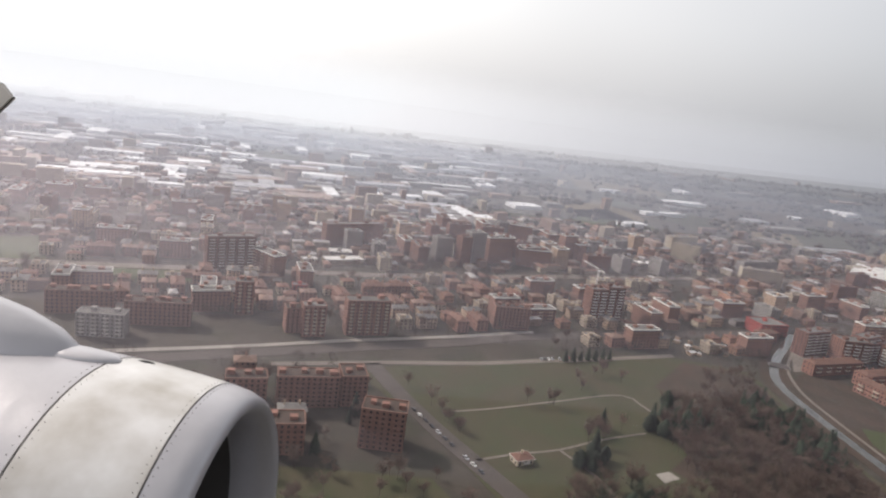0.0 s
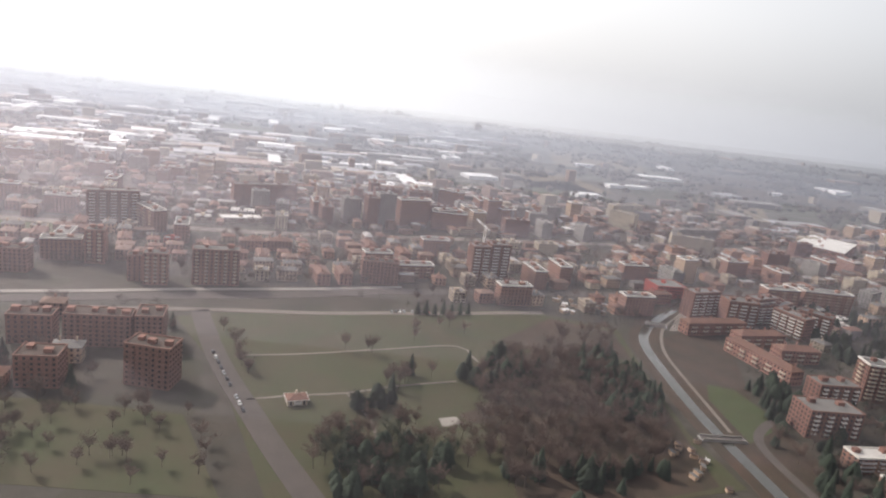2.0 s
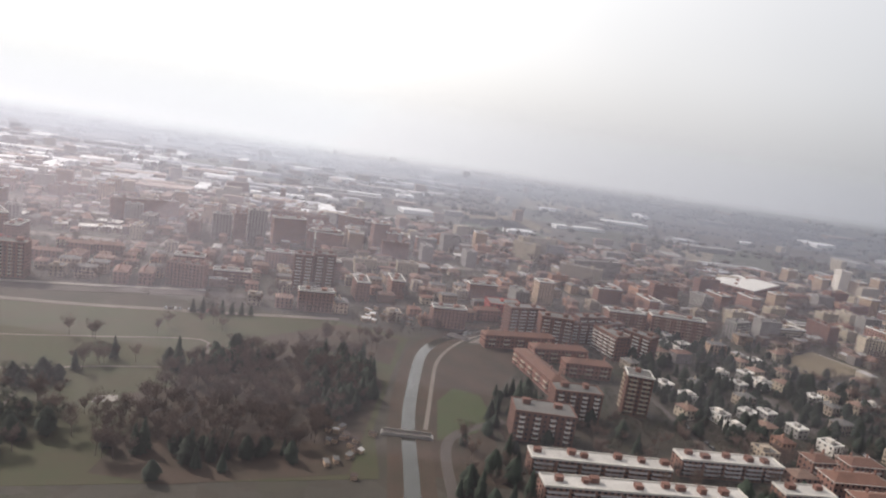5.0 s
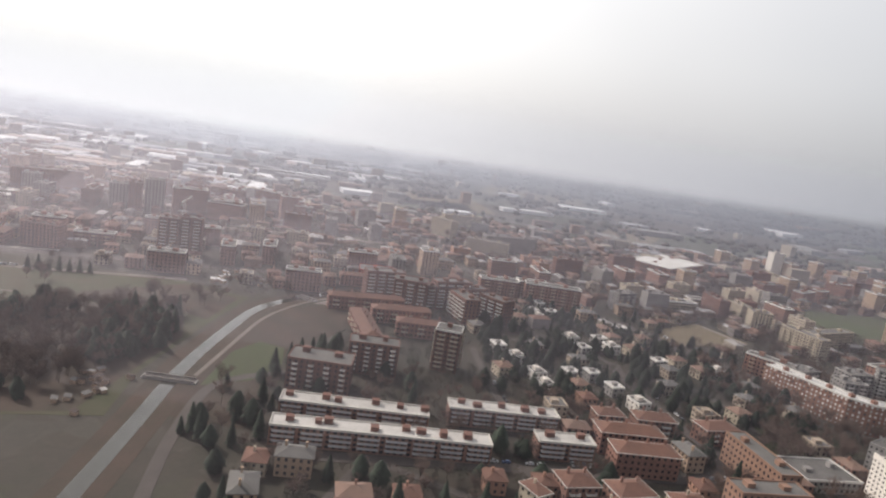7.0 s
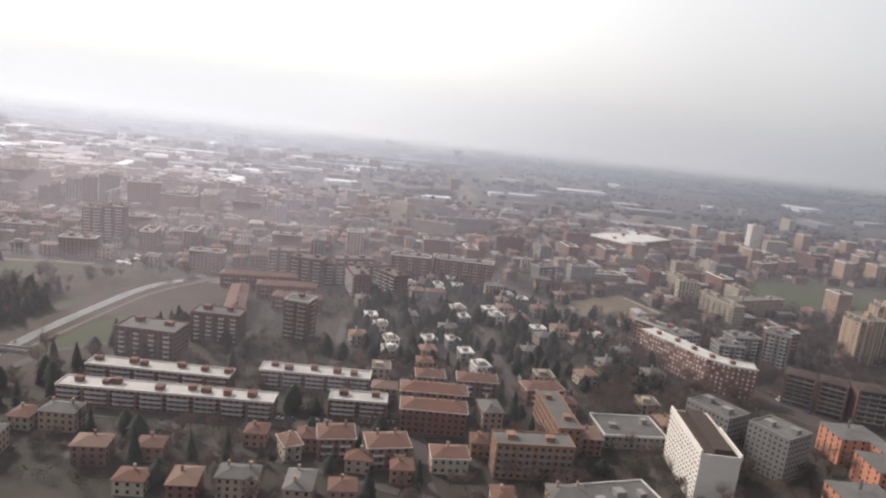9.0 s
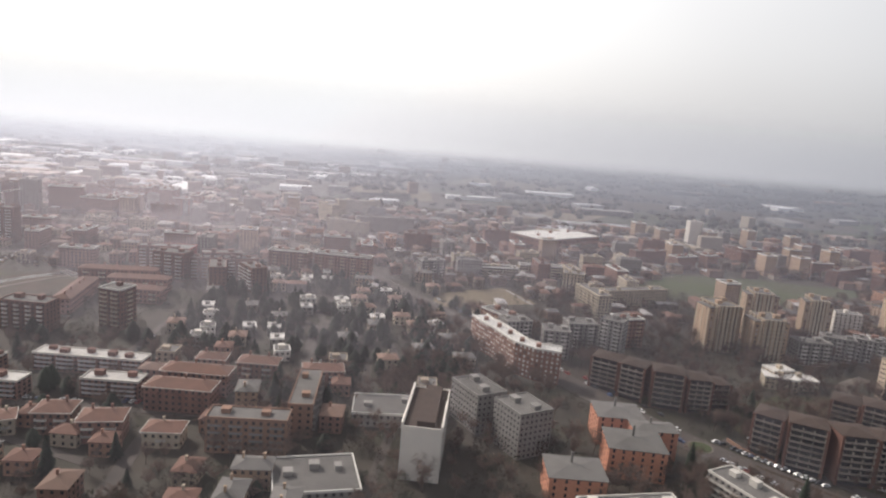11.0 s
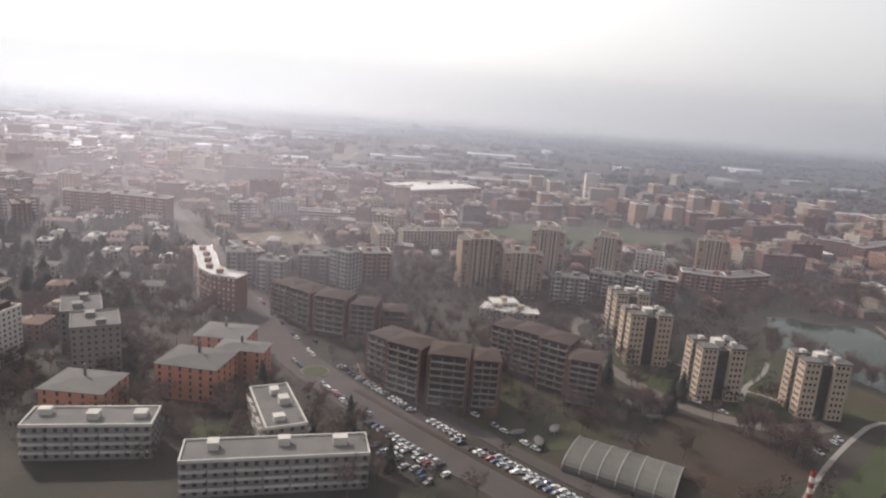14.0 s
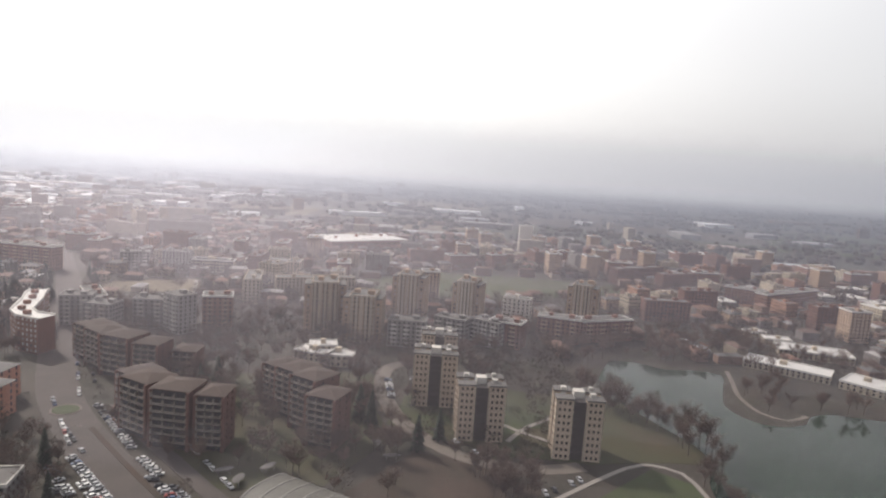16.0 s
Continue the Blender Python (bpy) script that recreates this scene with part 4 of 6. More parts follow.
brick_block(-63.5, 390.4, 24.7, 14.0, 18.0, 10.9)
brick_block(-49.1, 519.9, 18.2, 14.0, 20.0, 16.6)
brick_block(138.3, 578.4, 32.5, 14.0, 20.0, 1.9)
brick_block(-212.8, 517.9, 47.2, 13.0, 18.0, 13.2)
grey_slab(-180.6, 476.3, 32.2, 13.0, 17.0, 4.8)
brick_block(-151.7, 508.2, 46.9, 13.0, 18.0, 8.6)
slab_brick(-96.4, 674.5, 38.8, 14.0, 22.0, -46.0)
slab_brick(215.3, 827.6, 43.4, 16.0, 22.0, 3.6)
slab_brick(226.9, 971.8, 35.5, 16.0, 26.0, -14.8)
grey_slab(298.2, 889.8, 20.6, 14.0, 22.0, -4.5)
grey_slab(341.6, 893.1, 25.9, 14.0, 22.0, 1.6)
beige_slab(486.1, 963.7, 40.4, 14.0, 26.0, -43.1)
beige_slab(545.0, 854.8, 54.6, 14.0, 22.0, -11.8)
low_beige(749.1, 714.8, 40.1, 14.0, 12.0, 15.9)
slab_brick(549.8, 644.9, 31.0, 14.0, 20.0, 37.5)
slab_brick(581.9, 659.2, 30.3, 14.0, 20.0, 7.7)
slab_dark(490.8, 577.0, 26.9, 14.0, 20.0, 19.7)
slab_dark(519.0, 587.7, 29.2, 14.0, 20.0, 36.2)
grey_slab(680.8, 684.1, 26.5, 14.0, 18.0, 35.0)
slab_brick(1283.5, 839.4, 36.9, 14.0, 16.0, -21.9)
slab_brick(1326.3, 844.1, 94.7, 14.0, 16.0, 44.3)
beige_slab(1158.7, 723.8, 12.8, 14.0, 16.0, 31.1)
beige_slab(1189.2, 755.6, 13.7, 14.0, 16.0, 31.5)
slab_dark(1179.4, 906.9, 75.0, 14.0, 18.0, 42.0)
slab_dark(1220.5, 886.6, 48.5, 14.0, 18.0, 34.9)
beige_slab(1267.2, 944.9, 30.7, 14.0, 14.0, -25.9)
slab_dark(931.4, 891.1, 48.1, 14.0, 18.0, 29.9)
slab_brick(973.2, 882.8, 36.2, 14.0, 17.0, 39.4)
slab_brick(1012.7, 914.5, 21.5, 14.0, 17.0, 39.4)
flat_white(1253.4, 582.4, 53.2, 20.0, 5.0, -24.5)
flat_white(1286.3, 636.6, 50.8, 26.0, 5.0, -6.2)
flat_white(1295.1, 561.2, 25.2, 26.0, 5.0, -35.8)
flat_white(1255.9, 682.5, 14.9, 12.0, 5.0, 27.1)
flat_white(1268.1, 663.6, 19.8, 12.0, 5.0, 1.0)
flat_white(1400.3, 814.6, 25.8, 14.0, 14.0, -65.8)
white_row(896.2, 270.5, 61.3, 14.0, 13.0, 22.5)

# white office slab, with dark recessed roof between two fins
slab = building(46, 18, 25, WHITE_WALL, "flat", ROOF_DARK, 10, 0, 1, None, 0, WHITE_WALL, "white office slab with a grid of small square windows", "office slab", pitch=2.9, ww=1.1, wh=1.1, sides=(1, 1, 1, 0), name="office_slab")
bm = bmesh.new()
quad_box(bm, -21, -2.5, 25.0, 21, 5.5, 27.6)
part("roof_hut", bm, ROOF_DARK, slab, "long dark plant room on the roof")
bm = bmesh.new()
quad_box(bm, -23.3, -9.3, 24.4, 23.3, -8.4, 27.4, True)
part("fin", bm, WHITE_WALL, slab)
bm = bmesh.new()
quad_box(bm, -5, 8.4, 24.4, 23.3, 9.3, 27.0, True)
part("fin", bm, WHITE_WALL, slab)
put(slab, 736, 310, 50, 18, -87)


def curved_block(line, depth, h, storeys):
    """A long apartment block on a bent footprint."""
    root = tagged(new("curved_apartment_block"), "long winding brown brick apartment block with a white roof edge", "apartment block")
    pts = [Vector(p) for p in line]
    back = []
    for i, p in enumerate(pts):
        d = (pts[min(i + 1, len(pts) - 1)] - pts[max(i - 1, 0)]).normalized()
        back.append(p + Vector((-d.y, d.x)) * depth)
    bw, br, bp, bg = bmesh.new(), bmesh.new(), bmesh.new(), bmesh.new()
    for i in range(len(pts) - 1):
        a, b, c, e = pts[i], pts[i + 1], back[i + 1], back[i]
        for bmx, z0, z1, k in ((bw, -0.5, h, 0.0), (br, h, h + 0.15, 0.0)):
            lo = [bmx.verts.new((q.x, q.y, z0)) for q in (a, b, c, e)]
            hi = [bmx.verts.new((q.x, q.y, z1)) for q in (a, b, c, e)]
            for f in ((lo[0], lo[1], hi[1], hi[0]), (lo[1], lo[2], hi[2], hi[1]), (lo[2], lo[3], hi[3], hi[2]), (lo[3], lo[0], hi[0], hi[3]), hi):
                bmx.faces.new(f)
        for p, q, s in ((a, b, -1), (e, c, 1)):
            u = (q - p).normalized()
            n = Vector((-u.y, u.x)) * s
            o = [p - n * 0.6, q - n * 0.6, q + n * 0.25, p + n * 0.25]
            lo = [bp.verts.new((v.x, v.y, h - 0.2)) for v in o]
            hi = [bp.verts.new((v.x, v.y, h + 1.0)) for v in o]
            for k in range(4):
                bp.faces.new((lo[k], lo[(k + 1) % 4], hi[(k + 1) % 4], hi[k]))
            bp.faces.new(hi)
            cnt = max(1, int((q - p).length / 2.7))
            for st in range(storeys):
                z = (st + 0.32) * h / storeys
                for k in range(cnt):
                    m = p + (q - p) * ((k + 0.5) / cnt)
                    o = [m - u * 0.65 - n * 0.05, m + u * 0.65 - n * 0.05, m + u * 0.65 + n * 0.06, m - u * 0.65 + n * 0.06]
                    lo = [bg.verts.new((v.x, v.y, z)) for v in o]
                    hi = [bg.verts.new((v.x, v.y, z + 1.5)) for v in o]
                    for r in range(4):
                        bg.faces.new((lo[r], lo[(r + 1) % 4], hi[(r + 1) % 4], hi[r]))
                    bg.faces.new(hi)
        FOOT.append(((a.x + c.x) / 2, (a.y + c.y) / 2, depth * 0.75))
    for bmx in (bw, br, bp, bg):
        bmesh.ops.recalc_face_normals(bmx, faces=bmx.faces)
    part("wall", bw, BRICK, root)
    part("roof", br, ROOF_WHITE, root)
    part("parapet", bp, TRIM, root)
    tagged(part("glazing", bg, BLINDS, root), kind="stuff")
    for p, q in zip(pts[1:-1], back[1:-1]):
        bm = bmesh.new()
        m = (p + q) / 2
        quad_box(bm, m.x - 1.6, m.y - 1.6, h - 0.1, m.x + 1.6, m.y + 1.6, h + 2.4)
        part("roof_hut", bm, BRICK, root)


curved_block([(741, 488), (747, 477), (757, 464), (765, 451), (774, 437), (787, 428), (803, 426)], 12, 21, 7)


def vault_hall(x, y, w, d, r):
    """A sports hall under a ribbed translucent vault."""
    root = tagged(new("sports_hall"), "sports hall under a ribbed grey-green translucent vault", "sports hall")
    bays = 6
    for b in range(bays):
        bm = bmesh.new()
        x0, x1 = -w / 2 + b * w / bays + 0.25, -w / 2 + (b + 1) * w / bays - 0.25
        prof = []
        for i in range(13):
            a = math.pi * i / 12
            prof.append((-d / 2 * math.cos(a), 1.5 + 4.2 * math.sin(a) ** 0.8))
        for z in (0,):
            prof = [(-d / 2, -0.3)] + prof + [(d / 2, -0.3)]
        l = [bm.verts.new((x0, py, pz)) for py, pz in prof]
        q = [bm.verts.new((x1, py, pz)) for py, pz in prof]
        for i in range(len(prof) - 1):
            bm.faces.new((l[i], q[i], q[i + 1], l[i + 1]))
        bm.faces.new(l)
        bm.faces.new(q[::-1])
        part("vault_bay", bm, VAULT, root)
    for b in range(bays + 1):
        bm = bmesh.new()
        xx = -w / 2 + b * w / bays
        for i in range(12):
            a0, a1 = math.pi * i / 12, math.pi * (i + 1) / 12
            p = [(-(d / 2 + 0.2) * math.cos(a), 1.7 + 4.2 * math.sin(a) ** 0.8) for a in (a0, a1)]
            quad = [bm.verts.new((xx + sx, *pp)) for sx in (-0.3, 0.3) for pp in p]
            bm.faces.new((quad[0], quad[2], quad[3], quad[1]))
            low = [bm.verts.new((v.co.x, v.co.y * 0.97, v.co.z - 0.5)) for v in quad]
            for s, t in ((0, 1), (1, 3), (3, 2), (2, 0)):
                bm.faces.new((quad[s], quad[t], low[t], low[s]))
        part("rib", bm, GREY_WALL, root)
    put(root, x, y, w, d, r)


VAULT = material("vault_sheet", (0.12, 0.115, 0.1), (0.085, 0.082, 0.072), 0.2, rough=0.6, spec=0.4)
vault_hall(1016, 313, 40, 26, -18)

house_orange(102, 343, 11, 8, 3.5, 20)


def shed(x, y, w, d, h, r, roof):
    root = tagged(new("garden_shed"), "small shed with a pale sheet roof beside the canal", "shed", "canal sheds")
    bm = bmesh.new()
    quad_box(bm, -w / 2, -d / 2, -0.3, w / 2, d / 2, h)
    part("wall", bm, TAN, root)
    bm = bmesh.new()
    v = [bm.verts.new(p) for p in ((-w / 2 - 0.3, -d / 2 - 0.3, h), (w / 2 + 0.3, -d / 2 - 0.3, h), (w / 2 + 0.3, d / 2 + 0.3, h + 0.6), (-w / 2 - 0.3, d / 2 + 0.3, h + 0.6))]
    u = [bm.verts.new((p.co.x, p.co.y, p.co.z + 0.12)) for p in v]
    bm.faces.new(u)
    bm.faces.new(v[::-1])
    for k in range(4):
        bm.faces.new((v[k], v[(k + 1) % 4], u[(k + 1) % 4], u[k]))
    part("roof", bm, roof, root)
    put(root, x, y, w, d, r)


rs = random.Random(33)
for i in range(16):
    shed(rs.uniform(306, 338), rs.uniform(285, 345), rs.uniform(2.5, 4.5), rs.uniform(2, 3), rs.uniform(1.9, 2.3), rs.uniform(0, 180), rs.choice((ROOF_PALE, ROOF_GREY, ROOF_DARK)))
for i in range(14):
    shed(rs.uniform(300, 350), rs.uniform(545, 590), rs.uniform(3, 7), rs.uniform(3, 4), rs.uniform(2.0, 2.6), rs.uniform(0, 180), rs.choice((ROOF_WHITE, ROOF_GREY, ROOF_WHITE)))

# ------------------------------------------------------------------ filling districts
KEEP_FREE = [PARK, LAKE, [(883, 738), (957, 838), (1045, 860), (1203, 860), (1041, 719), (946, 694)], [(699, 620), (757, 672), (791, 623), (696, 568)],
             [(-268, 621), (-173, 660), (-156, 617), (-252, 581)], [(-396, 695), (-333, 723), (-288, 624), (-334, 599)], [(1023, 326), (1041, 372), (1074, 377), (1099, 356), (1089, 331), (1054, 306)],
             [(354, 306), (351, 440), (369, 503), (433, 556), (426, 479), (409, 402), (409, 303)], [(430, 598), (449, 575), (413, 535), (391, 530)]]


def free(x, y, r):
    return not any(inside(x, y, p) for p in KEEP_FREE) and not covered(x, y, r)


class Kind:
    """A house type that is built once and then copied."""

    def __init__(self, size, make):
        self.size, self.make, self.first = size, make, None

    def put(self, x, y, r):
        m = pose(x, y, 0, 0, 0, r)
        if self.first is None:
            self.first = self.make()
            self.first.matrix_basis = m
        else:
            copy_thing(self.first, m)
        w, d = self.size
        n = max(1, round(w / d))
        for i in range(n):
            k = ((i + 0.5) / n - 0.5) * w
            FOOT.append((x + math.cos(radians(r)) * k, y + math.sin(radians(r)) * k, d * 0.62))


def home(w, d, h, wall, roof, roof_mat, label, group, name="house", balconies=0, bal_len=4.0, huts=1, cat="house", trim=None, **more):
    return Kind((w, d), lambda: building(w, d, h, wall, roof, roof_mat, None, balconies, bal_len, BALCONY, huts, trim, label, cat, group, name=name, **more))


PALE_TILE = material("faded_tiles", (0.2, 0.125, 0.098), (0.155, 0.105, 0.085), 0.2, fine=3)
COTTAGES = [home(12, 10, 6.5, CREAM, "hip", TILE, "cream house with a terracotta hipped roof", "tiled houses"),
            home(14, 11, 9, BRICK, "hip", PALE_TILE, "brick house with a faded tiled roof", "tiled houses"),
            home(11, 10, 7, ORANGE, "hip", TILE, "orange rendered house with a tiled roof", "tiled houses"),
            home(16, 11, 9.5, TAN, "hip", ROOF_GREY, "tan three-storey house with a grey roof", "tiled houses", huts=2),
            home(13, 11, 9, BEIGE, "flat", ROOF_GREY, "beige three-storey house with a flat grey roof", "tiled houses"),
            home(24, 11, 10, BRICK_RED, "hip", TILE, "red brick terrace under a tiled roof", "tiled terraces", cat="terrace", name="terrace", huts=3)]
VILLAS = [home(12, 10, 6.5, WHITE_WALL, "flat", ROOF_GREY, "white villa with a grey flat roof", "villas among conifers", name="villa", cat="villa", trim=TRIM),
          home(13, 11, 7, BEIGE, "hip", ROOF_GREY, "beige villa with a grey hipped roof", "villas among conifers", name="villa", cat="villa"),
          home(11, 9, 6.5, GREY_WALL, "flat", ROOF_WHITE, "grey villa with a pale flat roof", "villas among conifers", name="villa", cat="villa", trim=TRIM),
          home(12, 11, 7, CREAM, "hip", PALE_TILE, "cream villa with a faded tiled roof", "villas among conifers", name="villa", cat="villa")]
BLOCKS = [home(30, 13, 18, BRICK, "flat", ROOF_GREY, "brown brick apartment block with a flat roof", "plain blocks", "apartment_building", 0, 4, 2, "apartment block", TRIM),
          home(26, 14, 20, GREY_WALL, "flat", ROOF_GREY, "grey apartment block with a flat roof", "plain blocks", "apartment_building", 0, 4, 2, "apartment block"),
          home(24, 13, 15, CREAM, "flat", ROOF_GREY, "cream apartment block with a flat roof", "plain blocks", "apartment_building", 0, 4, 2, "apartment block"),
          home(18, 16, 26, TAN, "flat", ROOF_GREY, "tan apartment tower with a flat roof", "plain blocks", "apartment_building", 0, 4, 1, "apartment tower", TRIM),
          home(34, 13, 21, BRICK_DARK, "flat", ROOF_GREY, "dark brick apartment slab with a flat roof", "plain blocks", "apartment_building", 0, 4, 3, "apartment block"),
          home(22, 13, 13, ORANGE, "flat", ROOF_GREY, "orange apartment block with a flat roof", "plain blocks", "apartment_building", 0, 4, 1, "apartment block")]
SHEDS = [home(26, 16, 6, GREY_WALL, "flat", ROOF_WHITE, "low workshop with a white roof", "workshops", "workshop", 0, 4, 1, "workshop", TRIM),
         home(20, 12, 5, CREAM, "flat", ROOF_GREY, "low workshop with a grey roof", "workshops", "workshop", 0, 4, 1, "workshop")]


def district(x0, x1, y0, y1, kinds, step, tilt, keep=0.9, seed=1, turn=(0, 90)):
    rnd = random.Random(seed)
    c, s = math.cos(radians(tilt)), math.sin(radians(tilt))
    cx, cy = (x0 + x1) / 2, (y0 + y1) / 2
    ext = max(x1 - x0, y1 - y0)
    n = int(ext / step) + 2
    for i in range(-n, n + 1):
        for j in range(-n, n + 1):
            u, v = i * step + rnd.uniform(-0.2, 0.2) * step, j * step + rnd.uniform(-0.2, 0.2) * step
            x, y = cx + u * c - v * s, cy + u * s + v * c
            kind = rnd.choice(kinds)
            r = tilt + rnd.choice(turn) + rnd.uniform(-4, 4)
            go = rnd.random() < keep
            if x0 < x < x1 and y0 < y < y1 and go and free(x, y, max(kind.size) * 0.42):
                kind.put(x, y, r)


district(420, 730, 232, 312, COTTAGES[:5], 22, 10, 0.92, 2)
district(520, 745, 405, 635, VILLAS, 24, 22, 0.75, 3)
district(-330, 420, 545, 700, COTTAGES + BLOCKS[:1], 23, 16, 0.9, 4)
district(560, 740, 318, 420, COTTAGES[1:5], 25, 12, 0.7, 5)
district(430, 700, 600, 860, COTTAGES[1:] + BLOCKS, 32, 14, 0.72, 6)
district(-450, 450, 720, 1020, BLOCKS + SHEDS, 48, 12, 0.62, 7)
district(700, 1000, 690, 960, BLOCKS + COTTAGES[3:], 40, 16, 0.6, 8)
district(1130, 1560, 690, 1020, BLOCKS + COTTAGES[3:5] + SHEDS, 46, 20, 0.5, 9)
district(940, 1500, 900, 1200, BLOCKS, 46, 18, 0.62, 10)
district(-420, -95, 235, 330, BLOCKS[:1] + COTTAGES[1:4], 32, 12, 0.6, 13)
district(-400, -20, 330, 470, BLOCKS[:1] + COTTAGES[1:4], 34, 12, 0.5, 12)

# ------------------------------------------------------------------ trees


def cone_limb(bm, a, b, ra, rb, sides=5):
    a, b = Vector(a), Vector(b)
    d = (b - a).normalized()
    s = d.orthogonal().normalized()
    t = d.cross(s)
    lo = [bm.verts.new(a + (s * math.cos(k * 2 * math.pi / sides) + t * math.sin(k * 2 * math.pi / sides)) * ra) for k in range(sides)]
    hi = [bm.verts.new(b + (s * math.cos(k * 2 * math.pi / sides) + t * math.sin(k * 2 * math.pi / sides)) * rb) for k in range(sides)]
    for k in range(sides):
        bm.faces.new((lo[k], lo[(k + 1) % sides], hi[(k + 1) % sides], hi[k]))


def bare_tree(seed, h):
    rnd = random.Random(seed)
    wood, crown = bmesh.new(), bmesh.new()
    fork = h * rnd.uniform(0.28, 0.36)
    lean = Vector((rnd.uniform(-0.4, 0.4), rnd.uniform(-0.4, 0.4), fork))
    cone_limb(wood, (0, 0, -0.3), lean, 0.2, 0.14, 6)
    for i in range(8):
        a = i * 2.4 + rnd.uniform(-0.4, 0.4)
        up = rnd.uniform(0.55, 1.0)
        reach = h * rnd.uniform(0.06, 0.36)
        end = lean + Vector((math.cos(a) * reach, math.sin(a) * reach, (h - fork) * up * 0.72))
        cone_limb(wood, lean, end, 0.09, 0.03, 4)
        for j in range(7):
            k = rnd.uniform(0.2, 1.0)
            p = lean.lerp(end, k)
            q = p + Vector((rnd.gauss(0, 1), rnd.gauss(0, 1), rnd.uniform(0.1, 1.3))).normalized() * h * rnd.uniform(0.12, 0.22)
            cone_limb(crown, p, q, 0.045, 0.015, 3)
            for n in range(18):
                m = p.lerp(q, rnd.uniform(0.2, 1.0))
                d = Vector((rnd.gauss(0, 1), rnd.gauss(0, 1), rnd.gauss(0.45, 0.8))).normalized() * h * rnd.uniform(0.08, 0.15)
                s = d.orthogonal().normalized() * 0.06
                s.rotate(Euler((rnd.uniform(0, 3), rnd.uniform(0, 3), rnd.uniform(0, 3))))
                crown.faces.new([crown.verts.new(v) for v in (m - s, m + s, m + d)])
    root = tagged(new("bare_tree", mesh_of("trunk", wood, BARK)), "leafless winter tree with a fine brown crown", "tree", "bare trees")
    part("crown", crown, TWIG, root)
    return root


def conifer(seed, h, wide):
    rnd = random.Random(seed)
    wood, crown = bmesh.new(), bmesh.new()
    cone_limb(wood, (0, 0, -0.3), (0, 0, h * 0.95), 0.22, 0.03, 6)
    for i in range(190):
        k = (i / 190) ** 0.85
        z = h * (0.08 + 0.9 * k)
        a = i * 2.39996 + rnd.uniform(-0.3, 0.3)
        r = wide * ((1 - k) ** 0.75 if seed < 13 else math.sin(math.pi * (0.2 + 0.78 * k)) ** 0.8) * rnd.uniform(0.65, 1.1) + 0.15
        out = Vector((math.cos(a), math.sin(a), 0))
        side = Vector((-out.y, out.x, 0)) * (0.22 * r + 0.22)
        p0, p1 = Vector((0, 0, z)) + out * 0.1 * r, Vector((0, 0, z - 0.28 * r)) + out * r
        mid = p0.lerp(p1, 0.6) + Vector((0, 0, 0.12 * r))
        v = [crown.verts.new(q) for q in (p0, mid + side, p1, mid - side, mid + Vector((0, 0, 0.15)))]
        for f in ((0, 1, 4), (1, 2, 4), (2, 3, 4), (3, 0, 4)):
            crown.faces.new([v[n] for n in f])
    root = tagged(new("conifer", mesh_of("trunk", wood, BARK)), "dark green conifer with drooping boughs", "tree", "conifers")
    part("crown", crown, NEEDLE, root)
    return root


BARE = [bare_tree(s, h) for s, h in ((1, 14), (2, 16), (3, 12), (4, 17), (5, 15), (6, 13))]
CONIFERS = [conifer(s, h, w) for s, h, w in ((11, 16, 4.2), (12, 11, 3.2), (13, 13, 5.0), (14, 10, 4.2))]
USED = set()


def tree(protos, x, y, rnd):
    p = rnd.choice(protos)
    k = rnd.uniform(0.75, 1.15)
    m = pose(x, y, 0, 0, 0, rnd.uniform(0, 360)) @ Matrix.Diagonal((k, k, k * rnd.uniform(0.9, 1.1), 1))
    if p.name not in USED:
        USED.add(p.name)
        p.matrix_basis = m
    else:
        t = copy_thing(p, Matrix())
        t.matrix_basis = m


def grove(poly, n, protos, seed, gap=0.0, anywhere=False, r=2.5):
    rnd = random.Random(seed)
    xs, ys = [p[0] for p in poly], [p[1] for p in poly]
    made = tries = 0
    while made < n and tries < n * 12:
        tries += 1
        x, y = rnd.uniform(min(xs), max(xs)), rnd.uniform(min(ys), max(ys))
        if inside(x, y, poly) and not covered(x, y, r) and (anywhere or not any(inside(x, y, q) for q in KEEP_FREE)):
            tree(protos, x, y, rnd)
            made += 1


def box_poly(x0, x1, y0, y1):
    return [(x0, y0), (x1, y0), (x1, y1), (x0, y1)]


